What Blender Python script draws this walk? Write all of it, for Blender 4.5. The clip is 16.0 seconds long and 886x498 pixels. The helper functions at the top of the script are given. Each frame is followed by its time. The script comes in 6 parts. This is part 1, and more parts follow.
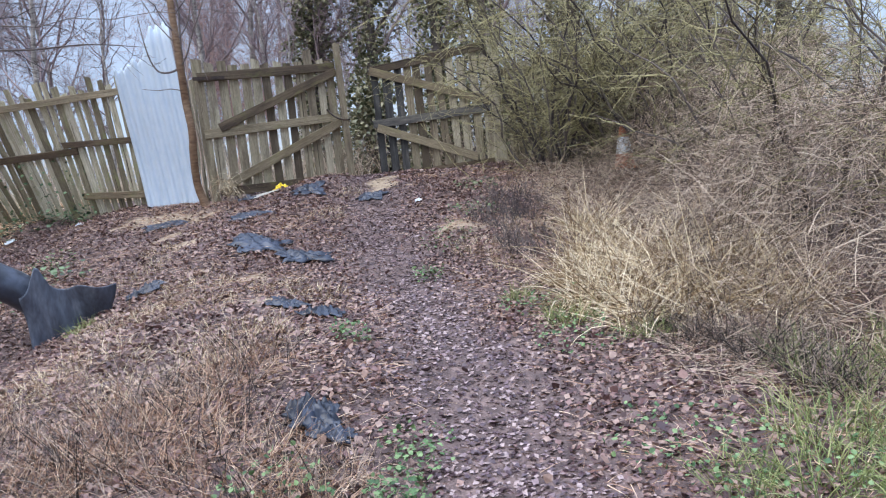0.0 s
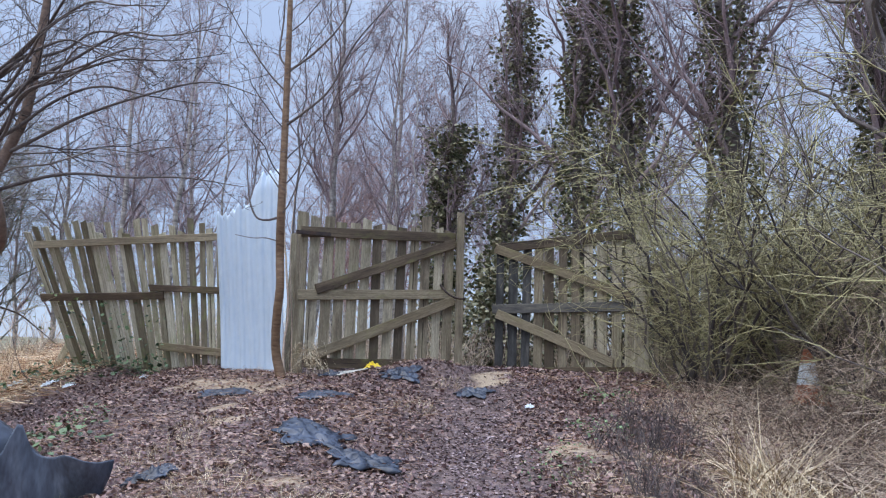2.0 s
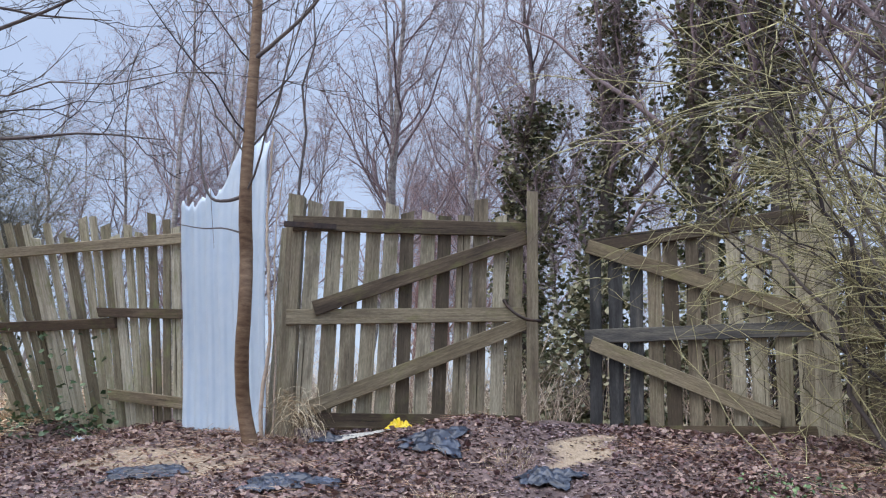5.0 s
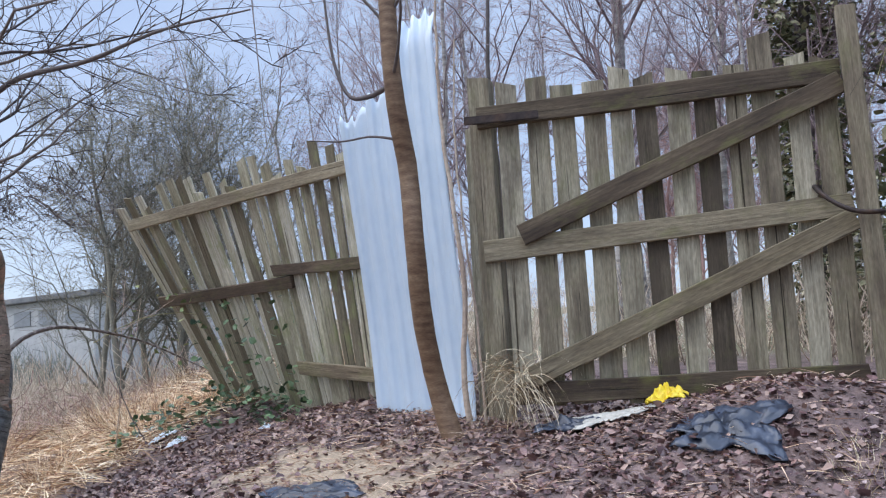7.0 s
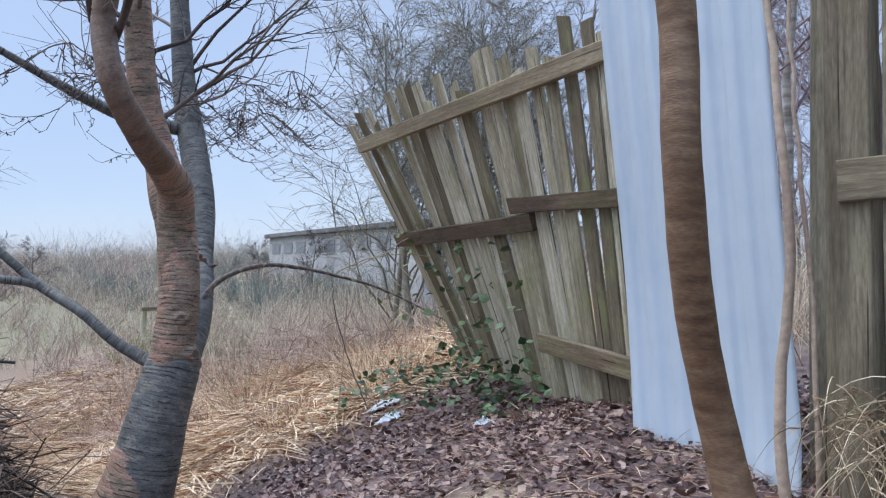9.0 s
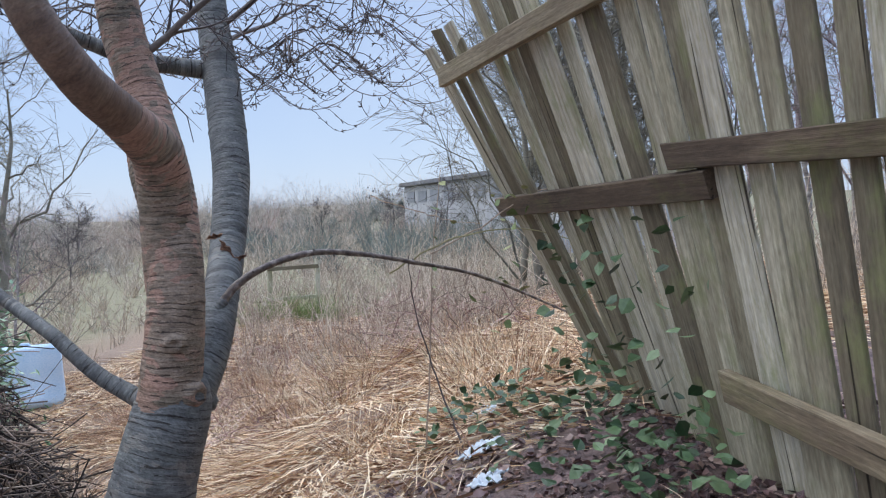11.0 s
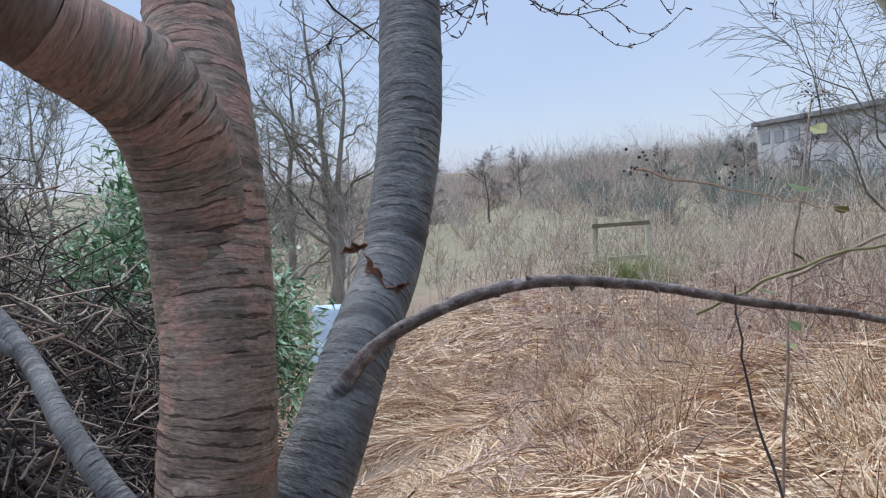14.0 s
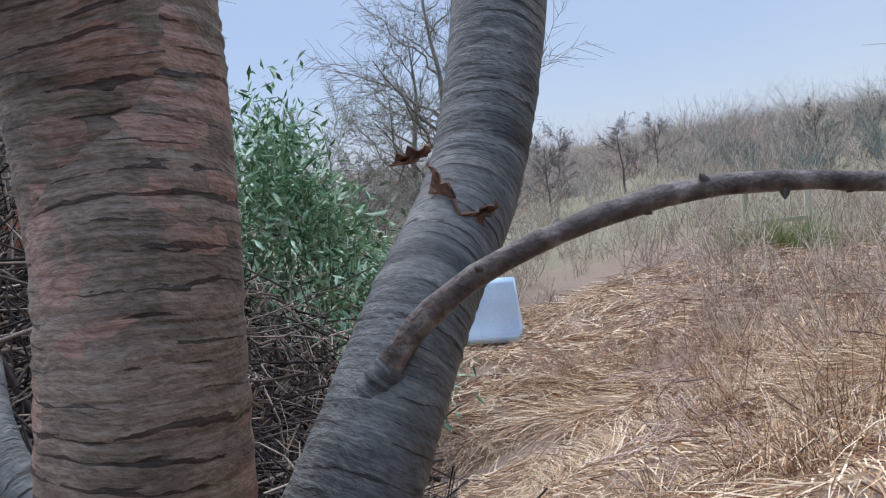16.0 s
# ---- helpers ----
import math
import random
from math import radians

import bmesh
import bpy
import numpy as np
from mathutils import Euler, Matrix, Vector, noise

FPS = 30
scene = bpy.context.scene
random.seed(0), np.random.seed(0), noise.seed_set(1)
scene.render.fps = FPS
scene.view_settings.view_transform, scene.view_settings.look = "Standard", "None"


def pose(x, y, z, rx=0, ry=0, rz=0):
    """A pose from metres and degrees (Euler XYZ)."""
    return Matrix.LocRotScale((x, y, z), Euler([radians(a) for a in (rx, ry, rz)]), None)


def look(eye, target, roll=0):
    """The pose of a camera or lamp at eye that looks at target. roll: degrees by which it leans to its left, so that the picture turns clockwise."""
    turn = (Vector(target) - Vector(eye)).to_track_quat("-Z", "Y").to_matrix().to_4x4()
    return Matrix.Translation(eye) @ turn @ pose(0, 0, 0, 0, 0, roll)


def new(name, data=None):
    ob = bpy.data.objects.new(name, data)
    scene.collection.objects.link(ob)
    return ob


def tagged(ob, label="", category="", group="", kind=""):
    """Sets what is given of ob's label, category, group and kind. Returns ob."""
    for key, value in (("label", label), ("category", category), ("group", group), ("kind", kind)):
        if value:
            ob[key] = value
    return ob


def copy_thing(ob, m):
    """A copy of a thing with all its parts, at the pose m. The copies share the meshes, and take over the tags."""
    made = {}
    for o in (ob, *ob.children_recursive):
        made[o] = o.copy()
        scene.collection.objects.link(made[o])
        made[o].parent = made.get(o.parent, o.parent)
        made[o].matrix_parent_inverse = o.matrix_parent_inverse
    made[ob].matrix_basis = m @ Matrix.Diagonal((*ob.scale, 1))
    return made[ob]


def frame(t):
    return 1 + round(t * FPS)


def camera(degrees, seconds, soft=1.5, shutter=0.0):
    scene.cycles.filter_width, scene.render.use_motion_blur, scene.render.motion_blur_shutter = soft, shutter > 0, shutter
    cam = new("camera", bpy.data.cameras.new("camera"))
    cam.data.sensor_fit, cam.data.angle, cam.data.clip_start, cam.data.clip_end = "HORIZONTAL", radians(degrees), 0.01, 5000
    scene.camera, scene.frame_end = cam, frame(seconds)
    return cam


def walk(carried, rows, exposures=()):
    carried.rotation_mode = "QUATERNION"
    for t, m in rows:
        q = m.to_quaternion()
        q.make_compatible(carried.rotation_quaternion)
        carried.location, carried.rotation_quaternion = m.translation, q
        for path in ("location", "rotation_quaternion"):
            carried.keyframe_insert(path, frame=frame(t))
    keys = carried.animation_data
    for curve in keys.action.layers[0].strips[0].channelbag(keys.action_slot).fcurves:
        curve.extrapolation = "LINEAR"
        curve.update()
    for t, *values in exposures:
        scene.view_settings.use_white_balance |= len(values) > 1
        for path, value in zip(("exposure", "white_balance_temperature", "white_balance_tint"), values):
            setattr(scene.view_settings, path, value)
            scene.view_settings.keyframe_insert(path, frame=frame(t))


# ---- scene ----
cam = camera(59.0, 16.0, 1.2)
METRES, EYE, TILT, LEAN, TURN = 14.0, 1.5, -6.0, 6.0, 0.0
ROWS = [
    (0.0, 0.0, 0.0, 0.0, -0.0, 0.0, 0.0),
    (0.5, 0.0022, 0.0289, 0.0001, 0.27, -0.33, 1.29),
    (1.0, 0.0045, 0.0602, 0.0004, 0.89, -2.4, 0.92),
    (1.5, 0.0017, 0.0995, 0.0054, 5.9, 4.84, -7.32),
    (2.0, 0.0063, 0.1388, 0.0141, 8.66, 13.51, -8.81),
    (2.5, 0.0098, 0.1813, 0.0231, 10.53, 17.02, -9.33),
    (3.0, 0.01, 0.2215, 0.0307, 11.61, 17.87, -9.15),
    (3.5, 0.0098, 0.2628, 0.0355, 13.19, 18.35, -9.7),
    (6.0, -0.0388, 0.4512, 0.0636, 24.21, 10.73, -6.51),
    (6.5, -0.0525, 0.4823, 0.0706, 31.14, 8.54, -4.67),
    (7.0, -0.0632, 0.5197, 0.0758, 35.51, 6.95, -5.25),
    (7.5, -0.079, 0.5546, 0.0805, 37.7, 7.21, -6.74),
    (8.0, -0.0957, 0.583, 0.0849, 42.05, 5.55, -9.48),
    (8.5, -0.1165, 0.6099, 0.0874, 52.69, 2.34, -9.08),
    (11.0, -0.2388, 0.7007, 0.1, 69.17, -6.11, -6.18),
    (11.5, -0.2743, 0.7132, 0.1006, 77.18, -6.32, -3.72),
    (12.0, -0.2971, 0.722, 0.1, 82.87, -7.84, -2.71),
    (12.5, -0.3204, 0.7331, 0.1036, 90.06, -9.55, -2.27),
    (13.0, -0.3371, 0.7389, 0.1048, 89.47, -10.24, -2.21),
    (13.5, -0.3544, 0.7446, 0.1014, 89.49, -10.82, -2.38),
    (14.0, -0.3744, 0.7502, 0.0979, 93.6, -11.83, -2.23),
    (14.5, -0.3871, 0.7517, 0.094, 95.99, -12.93, -2.2),
    (15.0, -0.4021, 0.7524, 0.0889, 97.16, -11.39, -1.94),
    (15.5, -0.4113, 0.7517, 0.0843, 98.69, -11.34, -0.78),
    (16.0, -0.4271, 0.7503, 0.0779, 102.68, -13.43, 2.09),
]
walk(cam, [(t, pose(0, 0, EYE, TILT, LEAN, TURN) @ pose(METRES * x, METRES * y, METRES * z, 90 + pitch, roll, yaw)) for t, x, y, z, yaw, pitch, roll in ROWS],
     [(0, 1.05, 6700, 9), (1.2, 1.15, 6600, 9), (1.6, 1.2, 6400, 9), (2.2, 0.75, 6500, 9), (3.5, 0.75, 6900, 10), (6, 1.02, 6700, 9), (8.5, 0.9, 6500, 8), (11, 0.86, 6550, 8.5), (12, 0.5, 6300, 8.5), (13, 0.55, 6400, 8.5), (14.5, 0.85, 6700, 10), (15.5, 0.68, 6700, 9), (16, 0.7, 6600, 10)])

# ---- world and light: bright overcast winter afternoon ----
world = bpy.data.worlds.new("overcast_sky")
scene.world = world
world.use_nodes = True
wn, wl = world.node_tree.nodes, world.node_tree.links
sky = wn.new("ShaderNodeTexSky")
sky.sky_type, sky.sun_disc = "NISHITA", False
sky.sun_elevation, sky.sun_rotation = radians(59), radians(225)
sky.air_density, sky.dust_density = 1.0, 0.2
sky_bg = wn["Background"]
sky_bg.inputs["Strength"].default_value = 0.018
wl.new(sky.outputs[0], sky_bg.inputs["Color"])
cloud_bg = wn.new("ShaderNodeBackground")
cloud_tc = wn.new("ShaderNodeTexCoord")
cloud_noise = wn.new("ShaderNodeTexNoise")
cloud_noise.inputs["Scale"].default_value, cloud_noise.inputs["Detail"].default_value = 1.6, 4
cloud_ramp = wn.new("ShaderNodeValToRGB")
cloud_ramp.color_ramp.elements[0].color = (0.47, 0.61, 0.94, 1)
cloud_ramp.color_ramp.elements[1].color = (0.64, 0.76, 1.02, 1)
cloud_ramp.color_ramp.elements[0].position, cloud_ramp.color_ramp.elements[1].position = 0.35, 0.7
wl.new(cloud_tc.outputs["Generated"], cloud_noise.inputs["Vector"])
wl.new(cloud_noise.outputs["Fac"], cloud_ramp.inputs["Fac"])
wl.new(cloud_ramp.outputs["Color"], cloud_bg.inputs["Color"])
cloud_xyz = wn.new("ShaderNodeSeparateXYZ")
cloud_rise = wn.new("ShaderNodeMapRange")
cloud_rise.interpolation_type = "SMOOTHSTEP"
# an overcast sky is about three times as bright overhead as near the horizon
for slot, value in (("From Min", 0.4), ("From Max", 1.0), ("To Min", 0.42), ("To Max", 1.65)):
    cloud_rise.inputs[slot].default_value = value
wl.new(cloud_tc.outputs["Generated"], cloud_xyz.inputs[0])
wl.new(cloud_xyz.outputs["Z"], cloud_rise.inputs["Value"])
wl.new(cloud_rise.outputs[0], cloud_bg.inputs["Strength"])
sky_add = wn.new("ShaderNodeAddShader")
wl.new(sky_bg.outputs[0], sky_add.inputs[0])
wl.new(cloud_bg.outputs[0], sky_add.inputs[1])
wl.new(sky_add.outputs[0], wn["World Output"].inputs["Surface"])
sun = new("sun", bpy.data.lights.new("sun", "SUN"))
sun.data.energy, sun.data.angle, sun.data.color = 1.5, radians(70), (1.0, 0.96, 0.92)
sun.matrix_world = look((0, 0, 30), (0.42, 0.42, 30 - 1.0))


# ---- materials ----
def surface(name, cols, scale=4.0, rough=0.85, bump=0.3, stretch=(1, 1, 1), island=0.0, random_object=0.0, coords="Object", fine=40.0, metallic=0.0, hue=0.0, detail=6, grain=0.55):
    """Colours mixed by coarse noise, darkened and lightened by fine noise, with relief; varied piece by piece."""
    m = bpy.data.materials.new(name)
    m.use_nodes = True
    nt = m.node_tree
    n, l = nt.nodes, nt.links
    bsdf = n["Principled BSDF"]
    tc = n.new("ShaderNodeTexCoord")
    mp = n.new("ShaderNodeMapping")
    mp.inputs["Scale"].default_value = stretch
    l.new(tc.outputs[coords], mp.inputs["Vector"])
    if random_object:
        pick = n.new("ShaderNodeObjectInfo")
        spread_out = n.new("ShaderNodeVectorMath")
        spread_out.operation = "SCALE"
        spread_out.inputs[0].default_value = (37.0, 19.0, 53.0)
        l.new(pick.outputs["Random"], spread_out.inputs["Scale"])
        l.new(spread_out.outputs[0], mp.inputs["Location"])
    big = n.new("ShaderNodeTexNoise")
    big.inputs["Scale"].default_value, big.inputs["Detail"].default_value = scale, detail
    l.new(mp.outputs[0], big.inputs["Vector"])
    small = n.new("ShaderNodeTexNoise")
    small.inputs["Scale"].default_value, small.inputs["Detail"].default_value = fine, 3
    l.new(mp.outputs[0], small.inputs["Vector"])
    ramp = n.new("ShaderNodeValToRGB")
    els = ramp.color_ramp.elements
    while len(els) < len(cols):
        els.new(0.5)
    for i, c in enumerate(cols):
        els[i].position = 0.28 + 0.44 * i / max(1, len(cols) - 1)
        els[i].color = (*c, 1)
    fac = big.outputs["Fac"]
    if island or random_object:
        src = n.new("ShaderNodeNewGeometry").outputs["Random Per Island"] if island else n.new("ShaderNodeObjectInfo").outputs["Random"]
        amount = island or random_object
        ma = n.new("ShaderNodeMath")
        ma.operation = "MULTIPLY_ADD"
        ma.inputs[1].default_value = amount
        l.new(src, ma.inputs[0])
        mb = n.new("ShaderNodeMath")
        mb.operation = "MULTIPLY_ADD"
        mb.inputs[1].default_value = 1.0 - min(amount, 0.9) * 0.6
        mb.inputs[2].default_value = -amount * 0.5 + min(amount, 0.9) * 0.3
        l.new(fac, mb.inputs[0])
        l.new(mb.outputs[0], ma.inputs[2])
        fac = ma.outputs[0]
    l.new(fac, ramp.inputs["Fac"])
    mix = n.new("ShaderNodeMix")
    mix.data_type, mix.blend_type = "RGBA", "OVERLAY"
    mix.inputs["Factor"].default_value = grain
    l.new(ramp.outputs["Color"], mix.inputs["A"])
    l.new(small.outputs["Fac"], mix.inputs["B"])
    l.new(mix.outputs["Result"], bsdf.inputs["Base Color"])
    bsdf.inputs["Roughness"].default_value = rough
    bsdf.inputs["Metallic"].default_value = metallic
    if bump:
        bp = n.new("ShaderNodeBump")
        bp.inputs["Strength"].default_value, bp.inputs["Distance"].default_value = bump, 0.01
        l.new(small.outputs["Fac"], bp.inputs["Height"])
        l.new(bp.outputs[0], bsdf.inputs["Normal"])
    return m


class Nodes:
    """Short hand for building a node tree on top of a plain surface."""

    def __init__(self, m):
        self.n, self.l = m.node_tree.nodes, m.node_tree.links
        self.bsdf = self.n["Principled BSDF"]

    def noise(self, vector, scale=1.0, detail=4, rough=0.55):
        t = self.n.new("ShaderNodeTexNoise")
        t.inputs["Scale"].default_value, t.inputs["Detail"].default_value, t.inputs["Roughness"].default_value = scale, detail, rough
        self.l.new(vector, t.inputs["Vector"])
        return t.outputs["Fac"]

    def mapped(self, vector, scale, place=None):
        mp = self.n.new("ShaderNodeMapping")
        mp.inputs["Scale"].default_value = scale
        self.l.new(vector, mp.inputs["Vector"])
        if place is not None:
            self.l.new(place, mp.inputs["Location"])
        return mp.outputs[0]

    def ramp(self, fac, p0, p1, c0=(0, 0, 0), c1=(1, 1, 1)):
        r = self.n.new("ShaderNodeValToRGB")
        r.color_ramp.elements[0].position, r.color_ramp.elements[1].position = p0, p1
        r.color_ramp.elements[0].color, r.color_ramp.elements[1].color = (*c0, 1), (*c1, 1)
        self.l.new(fac, r.inputs["Fac"])
        return r.outputs["Color"]

    def mix(self, fac, a, b, kind="MIX"):
        x = self.n.new("ShaderNodeMix")
        x.data_type, x.blend_type = "RGBA", kind
        for slot, v in (("Factor", fac), ("A", a), ("B", b)):
            if isinstance(v, (int, float)):
                x.inputs[slot].default_value = v
            elif isinstance(v, tuple):
                x.inputs[slot].default_value = (*v, 1)
            else:
                self.l.new(v, x.inputs[slot])
        return x.outputs["Result"]

    def math(self, kind, a, b):
        x = self.n.new("ShaderNodeMath")
        x.operation = kind
        for slot, v in ((0, a), (1, b)):
            if isinstance(v, (int, float)):
                x.inputs[slot].default_value = v
            else:
                self.l.new(v, x.inputs[slot])
        return x.outputs[0]

    def relief(self, height, strength, distance):
        b = self.n.new("ShaderNodeBump")
        b.inputs["Strength"].default_value, b.inputs["Distance"].default_value = strength, distance
        self.l.new(height, b.inputs["Height"])
        self.l.new(b.outputs[0], self.bsdf.inputs["Normal"])


def bark_bands(name, cols, patch, patch_amount, green=0.25, rough=0.6, lines=1.0):
    """Cherry bark: narrow bands round the stem, broken dark lenticels, peeled blocks and algae."""
    m = surface(name, cols, 1.0, rough, 0.0, (1, 1, 1), coords="UV", fine=3.0)
    k = Nodes(m)
    tc = k.n.new("ShaderNodeTexCoord")
    sep, uvs, comb = k.n.new("ShaderNodeSeparateXYZ"), k.n.new("ShaderNodeSeparateXYZ"), k.n.new("ShaderNodeCombineXYZ")
    k.l.new(tc.outputs["Object"], sep.inputs[0])
    k.l.new(tc.outputs["UV"], uvs.inputs[0])
    sway = k.math("MULTIPLY", k.noise(tc.outputs["Object"], 5.0, 3), 0.03)
    along = k.math("ADD", uvs.outputs["Y"], sway)
    k.l.new(sep.outputs["X"], comb.inputs[0])
    k.l.new(sep.outputs["Y"], comb.inputs[1])
    k.l.new(along, comb.inputs[2])
    c = comb.outputs[0]
    tone = k.noise(k.mapped(c, (11, 11, 20)), 1.0, 6, 0.68)
    ramp = k.n.new("ShaderNodeValToRGB")
    els = ramp.color_ramp.elements
    els.new(0.5)
    for i, col in enumerate(cols):
        els[i].position, els[i].color = 0.3 + 0.2 * i, (*col, 1)
    k.l.new(tone, ramp.inputs["Fac"])
    col = ramp.outputs["Color"]
    # peeled blocks, kept together in a few areas
    cells = k.n.new("ShaderNodeTexVoronoi")
    cells.distance = "CHEBYCHEV"
    cells.inputs["Scale"].default_value = 1.0
    k.l.new(k.mapped(c, (16, 16, 34)), cells.inputs["Vector"])
    cell = k.n.new("ShaderNodeSeparateColor")
    k.l.new(cells.outputs["Color"], cell.inputs[0])
    area = k.noise(k.mapped(c, (3.6, 3.6, 4.6)), 1.0, 2)
    pick = k.math("ADD", k.math("MULTIPLY", cell.outputs[0], 0.35), area)
    peeled = k.ramp(pick, 0.80 - patch_amount, 0.84 - patch_amount)
    pale = k.mix(k.noise(k.mapped(c, (40, 40, 60)), 1.0, 3), patch, tuple(v * 0.62 for v in patch))
    col = k.mix(peeled, col, pale)
    algae = k.ramp(k.noise(k.mapped(c, (3.5, 3.5, 7)), 1.0, 5, 0.65), 0.5, 0.72)
    col = k.mix(k.math("MULTIPLY", algae, green), col, (0.085, 0.095, 0.055))
    dark_band = k.ramp(k.noise(k.mapped(c, (0.9, 0.9, 13)), 1.0, 4), 0.3, 0.44, (0.42, 0.41, 0.4))
    col = k.mix(1.0, col, dark_band, "MULTIPLY")
    rings = k.noise(k.mapped(c, (5, 5, 62)), 1.0, 3, 0.5)
    col = k.mix(0.4 * lines, col, k.ramp(rings, 0.34, 0.48, (0.45, 0.42, 0.4), (1.08, 1.08, 1.08)), "MULTIPLY")
    fine = k.noise(k.mapped(c, (70, 70, 130)), 1.0, 4)
    col = k.mix(0.8, col, k.ramp(fine, 0.3, 0.6, (0.6, 0.6, 0.6), (1.12, 1.12, 1.12)), "MULTIPLY")
    # broad cracks, each only part of the way round
    width = k.math("SUBTRACT", k.math("MULTIPLY", k.noise(k.mapped(c, (6, 6, 30)), 1.0, 4, 0.7), 1.7), 0.8)
    turns = k.math("ADD", k.math("MULTIPLY", along, 36.0), k.math("MULTIPLY", k.noise(k.mapped(c, (4.5, 4.5, 16)), 1.0, 4), 1.9))
    cracks = k.mix(k.math("LESS_THAN", k.math("FRACT", turns, 0.0), width), (1.0, 1.0, 1.0), (0.28, 0.25, 0.23))
    col = k.mix(lines, col, cracks, "MULTIPLY")
    k.l.new(col, k.bsdf.inputs["Base Color"])
    height = k.math("ADD", k.math("MULTIPLY", rings, 0.8), k.math("ADD", k.math("MULTIPLY", cracks, 0.9), k.math("MULTIPLY", peeled, -0.25)))
    k.relief(k.math("ADD", height, k.math("MULTIPLY", fine, 0.5)), 0.5 + 0.35 * lines, 0.009)
    return m


def timber(name, cols, stain, moss, moss_amount=0.4, stain_amount=0.5):
    """Old sawn board: long grain, water stains, algae and moss, each board its own."""
    m = surface(name, cols, 1.4, 0.9, 0.0, (6, 6, 1.1), random_object=0.6, fine=22)
    k = Nodes(m)
    base = k.bsdf.inputs["Base Color"].links[0].from_socket
    tc, info, spread_out = k.n.new("ShaderNodeTexCoord"), k.n.new("ShaderNodeObjectInfo"), k.n.new("ShaderNodeVectorMath")
    spread_out.operation = "SCALE"
    spread_out.inputs[0].default_value = (71.0, 43.0, 97.0)
    k.l.new(info.outputs["Random"], spread_out.inputs["Scale"])
    o, place = tc.outputs["Object"], spread_out.outputs[0]
    grain = k.noise(k.mapped(o, (60, 60, 2.0), place), 1.0, 6, 0.7)
    col = k.mix(1.0, base, k.ramp(grain, 0.33, 0.6, (0.62, 0.6, 0.57), (1.1, 1.09, 1.07)), "MULTIPLY")
    wet = k.ramp(k.noise(k.mapped(o, (9, 9, 2.0), place), 1.0, 4, 0.65), 0.46, 0.66)
    col = k.mix(k.math("MULTIPLY", wet, stain_amount), col, stain)
    green = k.ramp(k.noise(k.mapped(o, (5, 5, 2.6), place), 1.3, 6, 0.7), 0.52, 0.68)
    col = k.mix(k.math("MULTIPLY", green, moss_amount), col, moss)
    split = k.ramp(k.noise(k.mapped(o, (48, 48, 0.8), place), 1.0, 2), 0.29, 0.33, (0.2, 0.18, 0.16))
    col = k.mix(1.0, col, split, "MULTIPLY")
    k.l.new(col, k.bsdf.inputs["Base Color"])
    k.relief(k.math("ADD", grain, k.math("MULTIPLY", split, 0.7)), 0.7, 0.006)
    return m


M_WOOD = timber("weathered_wood", [(0.2, 0.17, 0.115), (0.4, 0.365, 0.255), (0.53, 0.49, 0.355), (0.66, 0.62, 0.49)], (0.19, 0.145, 0.09), (0.26, 0.285, 0.11), 0.6, 0.45)
M_GATE = timber("gate_wood", [(0.09, 0.07, 0.048), (0.23, 0.19, 0.135), (0.32, 0.28, 0.195), (0.46, 0.415, 0.31)], (0.085, 0.065, 0.045), (0.17, 0.18, 0.07), 0.35, 0.6)
M_RAIL = timber("rail_wood", [(0.065, 0.047, 0.032), (0.15, 0.115, 0.076), (0.215, 0.175, 0.11), (0.29, 0.245, 0.165)], (0.075, 0.05, 0.033), (0.19, 0.2, 0.06), 0.4, 0.5)
M_FENCE_RAIL = timber("fence_rail_wood", [(0.1, 0.07, 0.047), (0.21, 0.155, 0.105), (0.28, 0.225, 0.145), (0.38, 0.32, 0.22)], (0.11, 0.075, 0.048), (0.2, 0.21, 0.07), 0.3, 0.45)
# char on the right gate; under the shed this near-black stands for shade
M_CHAR_SHADE = surface("char_and_shade", [(0.02, 0.02, 0.02), (0.06, 0.06, 0.06), (0.15, 0.14, 0.12)], 3.0, 0.9, 0.5, (6, 6, 1), random_object=0.3, fine=26)
M_SHEET = surface("pale_blue_tin", [(0.5, 0.6, 0.7), (0.56, 0.655, 0.745), (0.6, 0.69, 0.77)], 0.8, 0.4, 0.04, (1, 1, 1), fine=9, grain=0.15)
M_BARK = bark_bands("cherry_bark_warm", [(0.13, 0.095, 0.066), (0.26, 0.19, 0.135), (0.38, 0.29, 0.21)], (0.47, 0.28, 0.2), 0.105, 0.4)
M_BARK_GREY = bark_bands("cherry_bark_grey", [(0.075, 0.078, 0.078), (0.14, 0.143, 0.138), (0.235, 0.24, 0.22)], (0.27, 0.255, 0.225), -0.06, 0.2)
M_SHOOT = surface("shoot_bark", [(0.06, 0.042, 0.036), (0.15, 0.112, 0.092), (0.4, 0.34, 0.29)], 30, 0.5, 0.5, fine=110)
M_SAPLING = surface("sapling_bark", [(0.11, 0.06, 0.035), (0.2, 0.122, 0.07), (0.28, 0.19, 0.115)], 3, 0.7, 0.3, (3, 3, 12), fine=20)
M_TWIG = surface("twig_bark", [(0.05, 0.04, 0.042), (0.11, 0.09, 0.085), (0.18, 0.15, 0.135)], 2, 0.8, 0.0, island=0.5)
M_BIRCH = surface("birch_bark", [(0.1, 0.085, 0.08), (0.3, 0.27, 0.25), (0.5, 0.47, 0.44)], 2.5, 0.8, 0.2, (1, 1, 5), island=0.2)
M_BIRCH_TWIG = surface("birch_twig", [(0.16, 0.115, 0.125), (0.28, 0.21, 0.225), (0.38, 0.3, 0.31)], 2, 0.85, 0.0, island=0.5)
